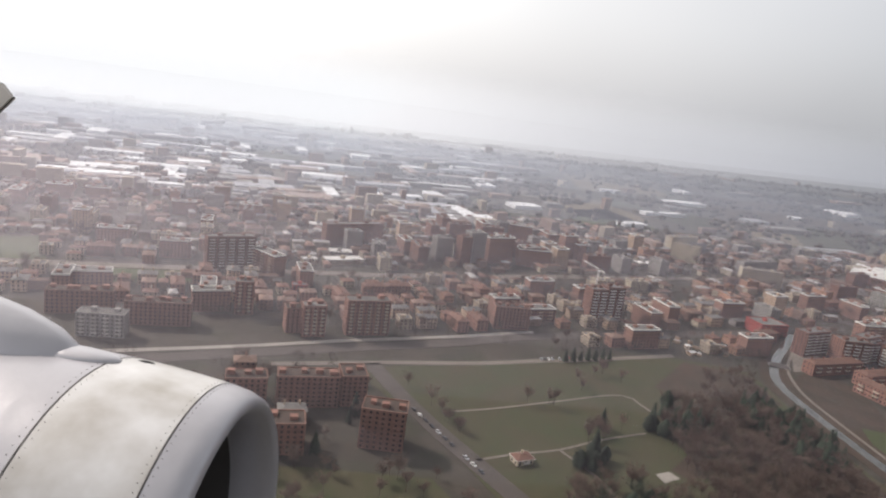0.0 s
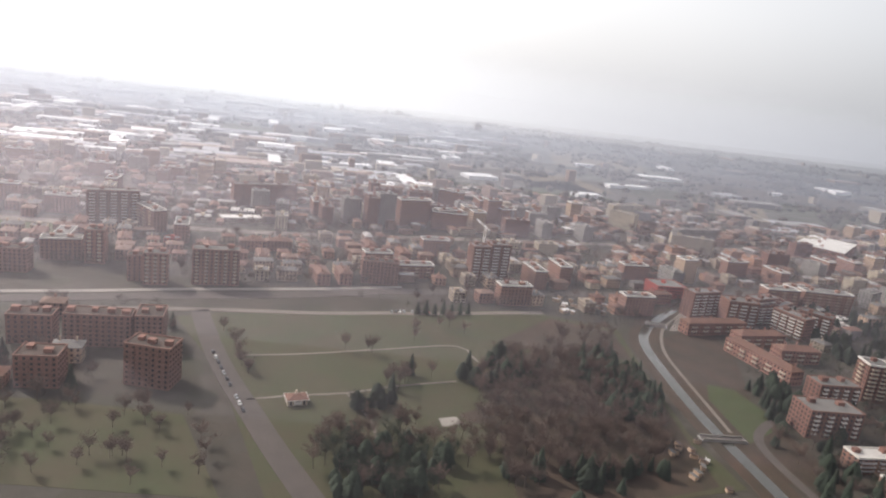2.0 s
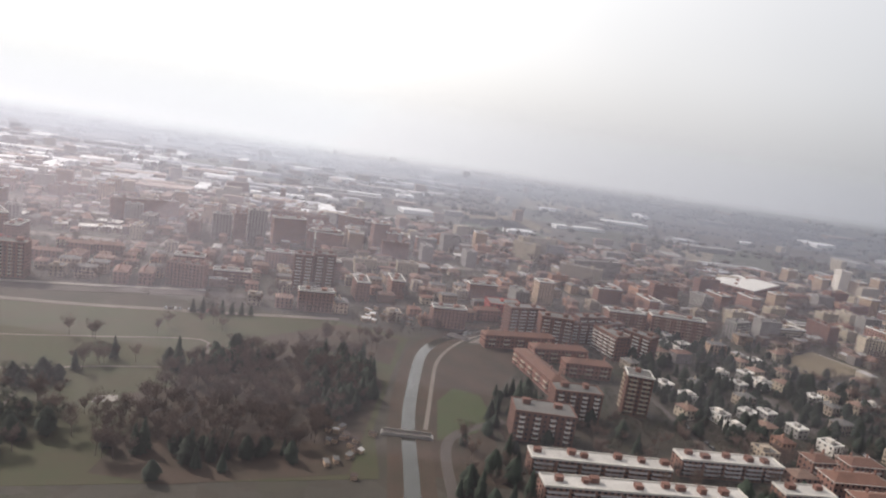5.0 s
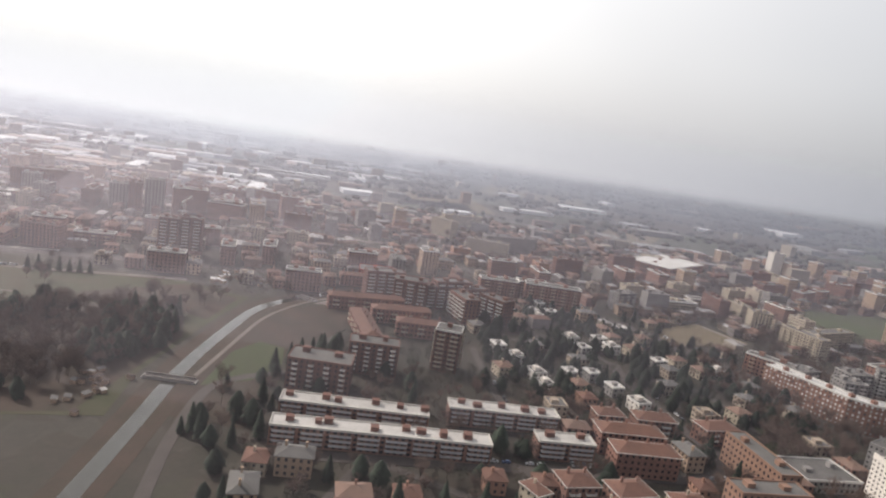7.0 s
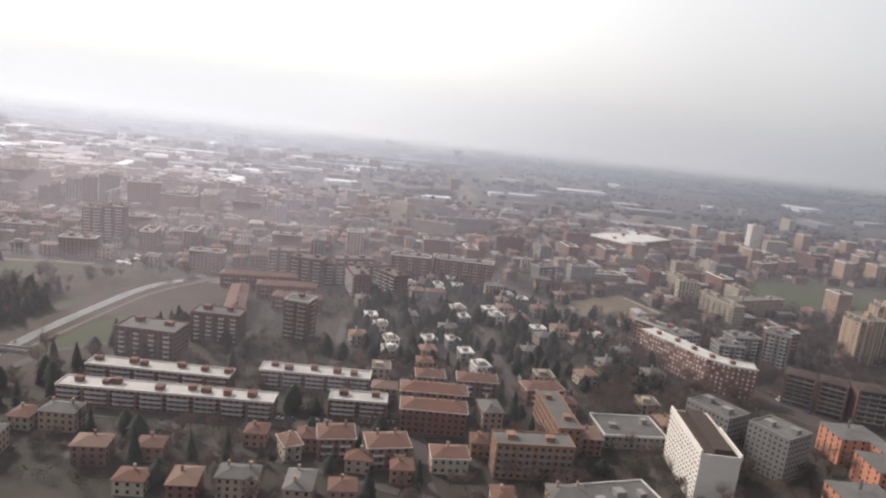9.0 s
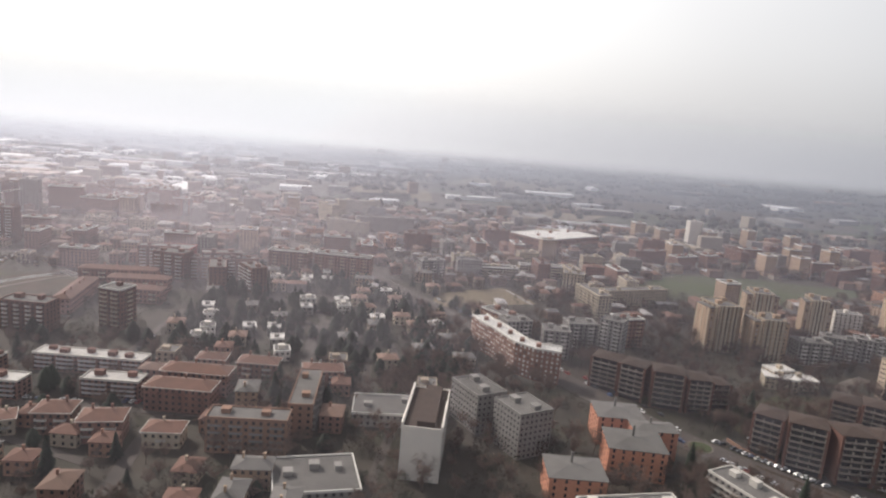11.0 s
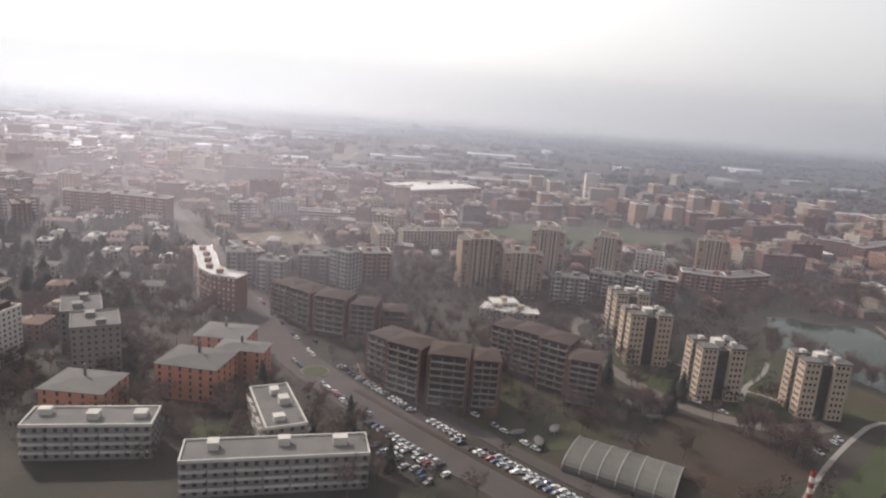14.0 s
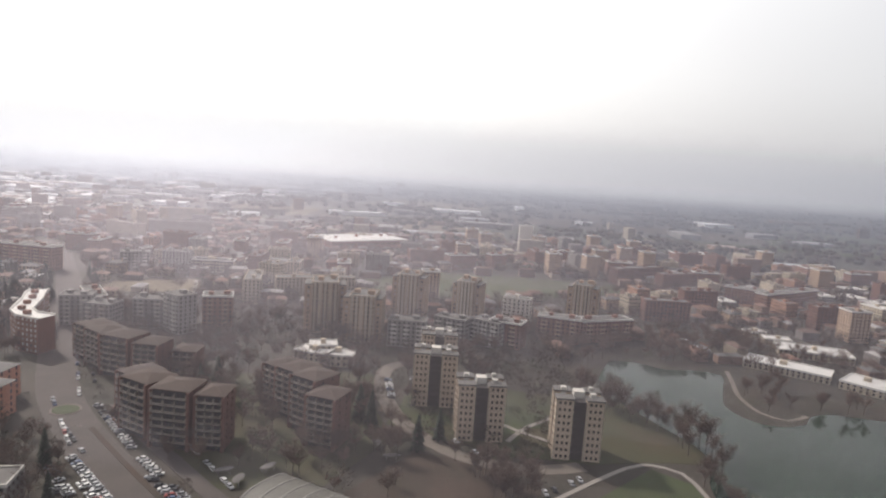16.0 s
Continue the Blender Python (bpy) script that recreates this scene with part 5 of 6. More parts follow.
def wood(name, label, poly, n, protos, seed, anywhere=False, r=1.5):
    """A dense stand of trees joined into one object."""
    rnd = random.Random(seed)
    shapes = []
    for p in protos:
        vs, fs, slot = [], [], []
        for o, k in ((p, 0), (p.children[0], 1)):
            off = len(vs)
            vs += [v.co[:] for v in o.data.vertices]
            fs += [[i + off for i in f.vertices] for f in o.data.polygons]
            slot += [k] * len(o.data.polygons)
        shapes.append((np.array(vs), fs, slot))
    xs, ys = [q[0] for q in poly], [q[1] for q in poly]
    verts, faces, slots, made, tries, total = [], [], [], 0, 0, 0
    while made < n and tries < n * 12:
        tries += 1
        x, y = rnd.uniform(min(xs), max(xs)), rnd.uniform(min(ys), max(ys))
        if not inside(x, y, poly) or covered(x, y, r) or (not anywhere and any(inside(x, y, q) for q in KEEP_FREE)):
            continue
        made += 1
        vs, fs, slot = rnd.choice(shapes)
        k, a = rnd.uniform(0.7, 1.15), rnd.uniform(0, 6.28)
        c, s = math.cos(a) * k, math.sin(a) * k
        verts.append(vs @ np.array(((c, s, 0), (-s, c, 0), (0, 0, k))) + np.array((x, y, 0)))
        faces += [[i + total for i in f] for f in fs]
        slots += slot
        total += len(vs)
    me = bpy.data.meshes.new(name)
    me.from_pydata(np.concatenate(verts).tolist(), [], faces)
    for mat in (p.data.materials[0], protos[0].children[0].data.materials[0]):
        me.materials.append(mat)
    me.polygons.foreach_set("material_index", slots)
    tagged(new(name, me), label, "trees", kind="stuff")


PARK_WOOD = [(205, 396), (230, 440), (309, 455), (327, 408), (315, 335), (292, 305), (251, 285), (206, 275)]
wood("park_wood", "dense brown leafless wood in the park", PARK_WOOD, 330, BARE, 21, True, 0.5)
wood("lake_wood", "brown leafless trees along the lake shore", [(1046, 570), (1115, 516), (1133, 566), (1267, 570), (1360, 520), (1400, 600), (1224, 675), (1063, 633)], 190, BARE, 35)
wood("estate_wood", "leafless trees between the housing blocks", box_poly(800, 1060, 425, 610), 230, BARE, 33)
wood("estate_wood", "leafless trees between the housing blocks", box_poly(690, 800, 340, 560), 150, BARE, 32)
wood("estate_wood", "leafless street trees among the old town houses", box_poly(-420, 440, 535, 760), 220, BARE, 39)
wood("estate_wood", "leafless trees among the distant blocks", box_poly(430, 1300, 600, 1000), 380, BARE, 40)
wood("garden_trees", "mixed bare trees in the house gardens", box_poly(420, 735, 228, 400), 130, BARE[2:3] + BARE[5:6], 301, False, 0.3)
wood("villa_conifers", "dark conifers crowding the villa gardens", box_poly(525, 745, 400, 640), 300, CONIFERS[2:] + CONIFERS[1:2], 30, False, 0.3)
wood("park_conifers", "dense dark conifers at the back of the park wood", [(285, 372), (278, 436), (300, 446), (325, 420), (330, 385), (312, 350), (296, 350)], 110, CONIFERS, 251, True, 0.5)
wood("park_conifers", "dark conifers and brown trees round the park clearing", [(132, 340), (140, 358), (156, 352), (150, 338)], 14, CONIFERS[2:] + BARE[:2], 252, True, 0.5)
wood("park_conifers", "dark mixed trees at the near edge of the park", [(112, 272), (128, 296), (166, 312), (190, 300), (176, 262), (130, 255)], 60, CONIFERS[2:] + BARE[:3], 253, True, 0.5)
grove([(196, 393), (230, 440), (255, 426), (249, 397), (215, 380)], 30, CONIFERS, 22, anywhere=True, r=0.5)
grove([(283, 431), (313, 452), (327, 412), (309, 398)], 26, CONIFERS, 23, anywhere=True, r=0.5)
grove([(206, 290), (261, 305), (301, 335), (302, 296), (242, 266)], 26, CONIFERS, 24, anywhere=True, r=0.5)
grove([(140, 376), (175, 401), (185, 386), (150, 362)], 12, BARE + CONIFERS[:1], 25, anywhere=True)
grove([(100, 303), (150, 333), (206, 324), (191, 275), (120, 259)], 44, BARE, 26, anywhere=True)
grove([(20, 436), (60, 365), (70, 372), (35, 441)], 18, BARE, 27, anywhere=True)
grove([(110, 419), (198, 496), (218, 478), (130, 409)], 9, BARE, 28, anywhere=True)
grove([(238, 454), (332, 517), (338, 450), (298, 455)], 16, BARE, 281, anywhere=True)
grove([(397, 359), (404, 421), (437, 441), (437, 382), (412, 359)], 34, CONIFERS, 29, anywhere=True, r=0.6)
grove(box_poly(380, 418, 240, 345), 26, CONIFERS + BARE[:2], 291, anywhere=True, r=1.0)
grove(box_poly(420, 720, 235, 400), 70, CONIFERS + BARE[:3], 31, r=0.6)
grove(box_poly(880, 1020, 370, 430), 22, BARE + CONIFERS[:1], 34, r=1.0)
grove([(1092, 468), (1122, 487), (1148, 467), (1165, 443), (1178, 426), (1176, 411), (1151, 438), (1117, 462)], 18, BARE, 36, anywhere=True, r=0.5)
grove([(1171, 404), (1178, 397), (1169, 376), (1180, 351), (1169, 346), (1160, 380)], 8, BARE, 37, anywhere=True, r=1.0)
grove([(1207, 514), (1215, 490), (1232, 484), (1243, 495), (1280, 506), (1268, 537), (1214, 552)], 20, BARE, 38, anywhere=True, r=0.5)
grove(box_poly(820, 1060, 265, 400), 40, BARE + CONIFERS[:1], 41, r=1.0)
grove([(1022, 372), (1040, 380), (1081, 374), (1103, 351), (1087, 336), (1052, 362)], 18, BARE, 42, anywhere=True, r=1.0)
wood("road_trees", "leafless trees beside the park road", [(-94, 255), (-79, 324), (50, 323), (85, 258)], 60, BARE, 44, False, 0.5)
wood("estate_wood", "leafless trees round the dark towers", box_poly(900, 1030, 318, 430), 60, BARE, 45, False, 0.5)
wood("estate_wood", "leafless trees round the offices", box_poly(700, 900, 270, 345), 60, BARE, 46, False, 0.5)
grove(box_poly(-80, 10, 330, 460), 26, BARE + CONIFERS[:2], 43, r=1.0)

rnd = random.Random(91)
for i in range(7):
    tree(CONIFERS[1:2], 172 + 7 * i, 504.5 + 2.1 * i, rnd)
for i in range(26):
    k = i / 25
    x, y = (776 + (936 - 776) * k, 489 - 168 * k)
    tree(BARE[2:3], x + 13, y + 11, rnd)

wood("shore_trees", "tall pale leafless willows on the lake shore", [(1086, 466), (1122, 491), (1151, 471), (1171, 443), (1183, 422), (1180, 403), (1167, 384), (1157, 399), (1154, 430), (1117, 460)], 26, BARE[1:2] + BARE[3:4], 361, True, 0.5)
# a few trees by the lot
wood("lot_trees", "leafless trees round the bare lot", [(1024, 319), (1040, 378), (1083, 374), (1101, 353), (1090, 335), (1062, 358), (1043, 331)], 10, BARE, 362, True, 0.5)

for x, y in ((647, 349), (618, 378), (579, 411), (701, 494)):
    tree(CONIFERS[2:3], x, y, rnd)
    tree(CONIFERS[3:4], x + 5, y + 3, rnd)


def oval_canopy(x, y, r):
    root = tagged(new("canopy"), "pale oval canopy on short posts beside the towers", "canopy", "oval canopies")
    bm = bmesh.new()
    bmesh.ops.create_uvsphere(bm, u_segments=16, v_segments=6, radius=1)
    for v in bm.verts:
        v.co = Vector((v.co.x * 4.2, v.co.y * 2.0, 2.2 + 0.25 * v.co.z))
    part("shell", bm, ROOF_GREY, root, smooth=True)
    bm = bmesh.new()
    cone_limb(bm, (0, 0, -0.3), (0, 0, 2.4), 0.1, 0.1, 6)
    me = mesh_of("post", bm, GREY_WALL)
    for px, py in ((-2.2, -1), (2.2, -1), (2.2, 1), (-2.2, 1)):
        part("post", me, None, root).matrix_basis = pose(px, py, 0)
    place(root, x, y, r)


for k, (x, y) in enumerate(((1034, 363), (975, 329), (990, 337), (984, 324), (1024, 374))):
    oval_canopy(x, y, 20 + 25 * k)

# ------------------------------------------------------------------ parked cars


def car(paint):
    bm = bmesh.new()
    rings = []
    for z, x0, x1, y in ((0.25, -2.05, 2.05, 0.82), (0.55, -2.15, 2.18, 0.88), (0.85, -2.12, 2.1, 0.86), (0.95, -2.0, 1.9, 0.80)):
        rings.append([bm.verts.new(p) for p in ((x0, -y, z), (x1, -y * 0.93, z), (x1, y * 0.93, z), (x0, y, z))])
    for a, b in zip(rings, rings[1:]):
        for i in range(4):
            bm.faces.new((a[i], a[(i + 1) % 4], b[(i + 1) % 4], b[i]))
    bm.faces.new(rings[-1])
    bm.faces.new(rings[0][::-1])
    root = tagged(new("car", mesh_of("body", bm, paint)), "small parked car beside the road", "car", "parked cars")
    bm = bmesh.new()
    lo = [bm.verts.new(p) for p in ((-1.75, -0.76, 0.95), (1.05, -0.76, 0.95), (1.05, 0.76, 0.95), (-1.75, 0.76, 0.95))]
    hi = [bm.verts.new(p) for p in ((-1.3, -0.62, 1.42), (0.35, -0.62, 1.42), (0.35, 0.62, 1.42), (-1.3, 0.62, 1.42))]
    for i in range(4):
        bm.faces.new((lo[i], lo[(i + 1) % 4], hi[(i + 1) % 4], hi[i]))
    part("window", bm, GLASS, root)
    bm = bmesh.new()
    quad_box(bm, -1.32, -0.64, 1.41, 0.38, 0.64, 1.47, True)
    part("roof", bm, paint, root)
    bm = bmesh.new()
    bmesh.ops.create_cone(bm, cap_ends=True, segments=10, radius1=0.31, radius2=0.31, depth=0.2, matrix=Matrix.Rotation(math.pi / 2, 4, "X"))
    me = mesh_of("wheel", bm, TYRE)
    for x in (-1.3, 1.3):
        for y in (-0.8, 0.8):
            part("wheel", me, None, root).matrix_basis = pose(x, y, 0.31)
    return root


CARS = [car(p) for p in PAINTS]
CAR_USED = set()


def park_car(x, y, r, rnd, z=0.2):
    p = rnd.choice((CARS[0], CARS[0], CARS[1], CARS[1], CARS[2], CARS[2], CARS[1], CARS[0], CARS[2], CARS[3], CARS[4]))
    m = pose(x, y, z, 0, 0, r + rnd.choice((0, 180)))
    if p.name in CAR_USED:
        copy_thing(p, m)
    else:
        CAR_USED.add(p.name)
        p.matrix_basis = m


def car_line(a, b, step, skew, seed, keep=0.85, z=0.2):
    rnd = random.Random(seed)
    a, b = Vector(a), Vector(b)
    n = int((b - a).length / step)
    r = math.degrees(math.atan2(b.y - a.y, b.x - a.x)) + skew
    for i in range(n):
        if rnd.random() < keep:
            p = a.lerp(b, (i + 0.5) / n)
            park_car(p.x, p.y, r + rnd.uniform(-3, 3), rnd, z)


car_line((885, 372), (935, 332), 3.2, 60, 51)
car_line((935, 332), (1000, 288), 3.2, 60, 52)
car_line((905, 382), (985, 318), 5.5, 0, 53, 0.8, 0.24)
car_line((800, 460), (870, 378), 6.0, 0, 54, 0.7)
car_line((912, 322), (950, 296), 3.0, 90, 55)
car_line((908, 314), (944, 289), 3.0, 90, 56)
car_line((700, 600), (790, 482), 7.5, 0, 57, 0.6)
car_line((1004, 462), (1015, 432), 3.0, 80, 58, 0.9, 0.05)
car_line((1017, 470), (1028, 436), 3.0, 80, 59, 0.8, 0.08)
car_line((1044, 400), (1070, 379), 6.0, 0, 60, 0.6, 0.22)
car_line((40, 400), (78, 325), 7.5, 0, 61, 0.7)
car_line((565, 320), (600, 326), 3.0, 80, 62, 0.9, 0.0)
car_line((520, 309), (562, 316), 5.5, 0, 63, 0.7, 0.22)

car_line((860, 372), (905, 330), 5.6, 0, 64, 0.6)
car_line((950, 318), (1010, 278), 3.0, 60, 65, 0.85)
car_line((924, 300), (948, 284), 3.0, 90, 66, 0.7)
car_line((930, 306), (958, 287), 3.0, 90, 67, 0.6)
car_line((820, 445), (872, 388), 5.6, 0, 73, 0.6)
car_line((880, 352), (915, 326), 5.6, 0, 74, 0.6)
car_line((534, 420), (541, 385), 5.5, 0, 75, 0.8)
car_line((1098, 352), (1118, 376), 4.5, 60, 72, 0.8, 0.1)
car_line((150, 503), (186, 513), 3.2, 80, 69, 0.8)
car_line((610, 318), (655, 332), 6.0, 0, 70, 0.6, 0.22)
car_line((646, 440), (656, 395), 6.5, 0, 71, 0.6, 0.22)

# ------------------------------------------------------------------ masts, bridge, fence
mast = tagged(new("striped_mast"), "short mast painted in red and white bands", "mast")
for i in range(6):
    bm = bmesh.new()
    cone_limb(bm, (0, 0, 2.2 * i), (0, 0, 2.2 * i + 2.2), 0.95, 0.95, 12)
    part("band", bm, RED_PAINT if i % 2 else WHITE_WALL, mast)
bm = bmesh.new()
cone_limb(bm, (0, 0, -0.4), (0, 0, 0.05), 1.3, 1.2, 12)
part("foot", bm, GREY_WALL, mast)
place(mast, 1081, 312, 0)

crane = tagged(new("tower_crane"), "slender pale lattice tower crane among the houses", "crane")
for i in range(12):
    bm = bmesh.new()
    z = i * 4.0
    for sx in (-0.9, 0.9):
        for sy in (-0.9, 0.9):
            cone_limb(bm, (sx, sy, z), (sx, sy, z + 4.0), 0.12, 0.12, 4)
    for s in (-0.9, 0.9):
        cone_limb(bm, (-0.9, s, z), (0.9, s, z + 4.0), 0.08, 0.08, 4)
        cone_limb(bm, (s, -0.9, z), (s, 0.9, z + 4.0), 0.08, 0.08, 4)
    part("mast_section", bm, TRIM, crane)
bm = bmesh.new()
for s in (-0.7, 0.7):
    cone_limb(bm, (-12, s, 48), (32, s, 48), 0.12, 0.12, 4)
cone_limb(bm, (-12, 0, 49.4), (32, 0, 49.4), 0.12, 0.12, 4)
for k in range(22):
    cone_limb(bm, (-12 + 2 * k, -0.7, 48), (-11 + 2 * k, 0, 49.4), 0.07, 0.07, 4)
    cone_limb(bm, (-11 + 2 * k, 0, 49.4), (-10 + 2 * k, 0.7, 48), 0.07, 0.07, 4)
part("jib", bm, TRIM, crane)
bm = bmesh.new()
quad_box(bm, -11.5, -0.9, 45.2, -8.5, 0.9, 48.0, True)
part("counterweight", bm, GREY_WALL, crane)
place(crane, 236, 640, 100)


def bridge(x, y, length, wide, r):
    root = tagged(new("bridge"), "small concrete bridge across the canal", "bridge")
    bm = bmesh.new()
    quad_box(bm, -length / 2, -wide / 2, 0.2, length / 2, wide / 2, 1.0, True)
    part("deck", bm, ASPHALT, root)
    for s in (-1, 1):
        bm = bmesh.new()
        quad_box(bm, -length / 2, s * wide / 2 - 0.2, 0.1, length / 2, s * wide / 2 + 0.2, 2.0, True)
        part("parapet", bm, CONCRETE, root)
    for s in (-1, 1):
        bm = bmesh.new()
        quad_box(bm, s * length / 2 - 1.2, -wide / 2 - 0.4, -0.4, s * length / 2 + 1.2, wide / 2 + 0.4, 0.9)
        part("abutment", bm, GREY_WALL, root)
    place(root, x, y, r)


bridge(352, 346, 27, 5, 3)
bridge(383, 540, 16, 5, -25)

# ------------------------------------------------------------------ small trees and hedges of the gardens and streets


def scrub(name, label, poly, n, seed, mat, tall=(4, 9), blades=46, thresh=-0.15, r=0.6):
    """Small crowns of many twig-like blades, joined into one object."""
    rnd = random.Random(seed)
    xs, ys = [q[0] for q in poly], [q[1] for q in poly]
    verts, faces = [], []
    for i in range(n):
        x, y = rnd.uniform(min(xs), max(xs)), rnd.uniform(min(ys), max(ys))
        if not inside(x, y, poly) or noise.noise(Vector((x * 0.02, y * 0.02, seed))) < thresh or not free(x, y, r):
            continue
        h = rnd.uniform(*tall)
        wide = h * rnd.uniform(0.32, 0.5)
        for k in range(blades):
            a, z = rnd.uniform(0, 6.283), rnd.random() ** 0.7
            q = wide * math.sqrt(rnd.random()) * (1.15 - 0.7 * abs(z - 0.45) * 1.6)
            c = Vector((x + math.cos(a) * q, y + math.sin(a) * q, 0.1 * h + 0.9 * h * z))
            d = Vector((math.cos(a) * 0.7 + rnd.gauss(0, 0.5), math.sin(a) * 0.7 + rnd.gauss(0, 0.5), rnd.uniform(-0.1, 1.2))).normalized() * h * rnd.uniform(0.1, 0.2)
            s = d.orthogonal().normalized() * h * rnd.uniform(0.02, 0.05) * (0.6 if blades > 100 else 1.0)
            s.rotate(Matrix.Rotation(rnd.uniform(0, 6.28), 3, d))
            o = len(verts)
            verts += [(c - s)[:], (c + s)[:], (c + d)[:]]
            faces.append((o, o + 1, o + 2))
        o = len(verts)
        for k in range(4):
            verts.append((x + math.cos(k * 1.57) * 0.12, y + math.sin(k * 1.57) * 0.12, -0.2))
        verts.append((x, y, h * 0.7))
        faces += [(o + k, o + (k + 1) % 4, o + 4) for k in range(4)]
    me = bpy.data.meshes.new(name)
    me.from_pydata(verts, [], faces)
    me.materials.append(mat)
    tagged(new(name, me), label, "trees", kind="stuff")


SCRUB = island_material("bare_scrub", [(0.07, 0.05, 0.042), (0.05, 0.037, 0.031), (0.085, 0.062, 0.05), (0.042, 0.04, 0.026)])
HEDGE = island_material("evergreen_scrub", [(0.03, 0.04, 0.022), (0.022, 0.03, 0.018), (0.04, 0.048, 0.026), (0.05, 0.045, 0.03)])
scrub("garden_scrub", "bare garden trees and bushes between the cottages", box_poly(415, 735, 228, 420), 900, 201, SCRUB, (3, 8), 130)
scrub("garden_hedges", "dark evergreen hedges and bushes in the gardens", box_poly(415, 740, 228, 640), 1300, 202, HEDGE, (2.5, 7), 130)
scrub("court_scrub", "bare trees in the courts round the offices and dark towers", box_poly(700, 1110, 262, 450), 520, 203, SCRUB, (4, 9), 130)
scrub("court_hedges", "dark evergreen bushes round the towers", box_poly(700, 1110, 262, 450), 450, 204, HEDGE, (2.5, 7), 130)
scrub("street_scrub", "bare trees between the apartment blocks", box_poly(690, 1110, 450, 700), 1300, 205, SCRUB, (5, 11), 110)
scrub("street_hedges", "dark evergreens between the apartment blocks", box_poly(430, 1110, 450, 760), 1100, 206, HEDGE, (4, 10), 40)
scrub("town_scrub", "bare street and yard trees of the old town", box_poly(-450, 520, 520, 900), 4200, 207, SCRUB, (5, 10), 34)
scrub("town_hedges", "dark evergreens in the yards of the old town", box_poly(-450, 520, 520, 900), 1700, 208, HEDGE, (4, 9), 34)
scrub("town_scrub", "bare street and yard trees of the far quarters", box_poly(520, 1650, 680, 1150), 4200, 209, SCRUB, (6, 12), 30)
scrub("lake_scrub", "bare willows and scrub behind the lake", [(1095, 555), (1123, 569), (1208, 580), (1336, 551), (1500, 640), (1500, 720), (1100, 709)], 900, 210, SCRUB, (4, 9), 105)
scrub("park_scrub", "bare trees and scrub beside the canal", [(352, 295), (348, 441), (369, 503), (396, 517), (426, 479), (399, 402), (406, 304)], 10, 211, SCRUB, (3, 6), 40)
scrub("road_scrub", "bare trees in the quarter before the park", box_poly(-420, -10, 232, 470), 700, 212, SCRUB, (4, 9), 130)

# ------------------------------------------------------------------ the far plain


FAR_ROOFS = island_material("far_shed_roofs", [(0.72, 0.72, 0.74), (0.66, 0.66, 0.68), (0.26, 0.26, 0.28), (0.20, 0.19, 0.18), (0.16, 0.145, 0.14), (0.30, 0.30, 0.32), (0.14, 0.13, 0.125), (0.22, 0.15, 0.12)], 0.45)
FAR_WALLS = island_material("far_house_walls", [(0.2, 0.14, 0.115), (0.28, 0.24, 0.195), (0.17, 0.155, 0.15), (0.3, 0.26, 0.215), (0.16, 0.11, 0.092), (0.22, 0.15, 0.12)])
FAR_TREES = island_material("far_tree_tops", [(0.055, 0.043, 0.037), (0.045, 0.038, 0.033), (0.038, 0.038, 0.027), (0.068, 0.054, 0.043)])
FAR_TILES = island_material("far_house_roofs", [(0.15, 0.085, 0.066), (0.13, 0.088, 0.074), (0.11, 0.102, 0.1), (0.18, 0.105, 0.08), (0.3, 0.285, 0.28), (0.12, 0.075, 0.06)])
rnd = random.Random(78)
walls, tops = bmesh.new(), bmesh.new()
for i in range(2600):
    x, y = rnd.uniform(-520, 1700), 560 + 620 * rnd.random()
    w, d, h = rnd.uniform(8, 22), rnd.uniform(7, 11), rnd.uniform(4, 9.5)
    if not free(x, y, d * 0.6) or (y < 700 and rnd.random() < 0.4):
        continue
    mm = pose(x, y, 0, 0, 0, rnd.choice((14, 104, 20, 110)))
    v = [walls.verts.new(mm @ Vector(p)) for p in ((-w / 2, -d / 2, -0.4), (w / 2, -d / 2, -0.4), (w / 2, d / 2, -0.4), (-w / 2, d / 2, -0.4), (-w / 2, -d / 2, h), (w / 2, -d / 2, h), (w / 2, d / 2, h), (-w / 2, d / 2, h))]
    for f in ((0, 1, 5, 4), (1, 2, 6, 5), (2, 3, 7, 6), (3, 0, 4, 7)):
        walls.faces.new([v[k] for k in f])
    a, e, u = w / 2 + 0.5, d / 2 + 0.5, h + d * 0.2
    q = [tops.verts.new(mm @ Vector(p)) for p in ((-a, -e, h), (a, -e, h), (a, e, h), (-a, e, h), (-a + e * 0.8, 0, u), (a - e * 0.8, 0, u))]
    for f in ((0, 1, 5, 4), (2, 3, 4, 5), (1, 2, 5), (3, 0, 4)):
        tops.faces.new([q[k] for k in f])
tagged(new("town_house_walls", mesh_of("town_house_walls", walls, FAR_WALLS)), "crowded small house walls across the old town and far quarters", "houses", kind="stuff")
tagged(new("town_house_roofs", mesh_of("town_house_roofs", tops, FAR_TILES)), "crowded tiled and grey house roofs across the old town and far quarters", "houses", kind="stuff")
rnd = random.Random(77)
bm = bmesh.new()
for i in range(620):
    y = 1080 + 2100 * rnd.random() ** 1.3
    x = rnd.uniform(-0.75 * y - 200, 0.22 * y)
    if rnd.random() < 0.12:
        x = rnd.uniform(0.2 * y, 1.4 * y + 1100)
    w, d, h = rnd.uniform(25, 130), rnd.uniform(18, 45), rnd.uniform(6, 10)
    b2 = len(bm.verts)
    quad_box(bm, -w / 2, -d / 2, -0.5, w / 2, d / 2, h)
    bm.verts.ensure_lookup_table()
    m = pose(x, y, 0, 0, 0, rnd.choice((12, 12, 102, 20)))
    for v in bm.verts[b2:]:
        v.co = m @ v.co
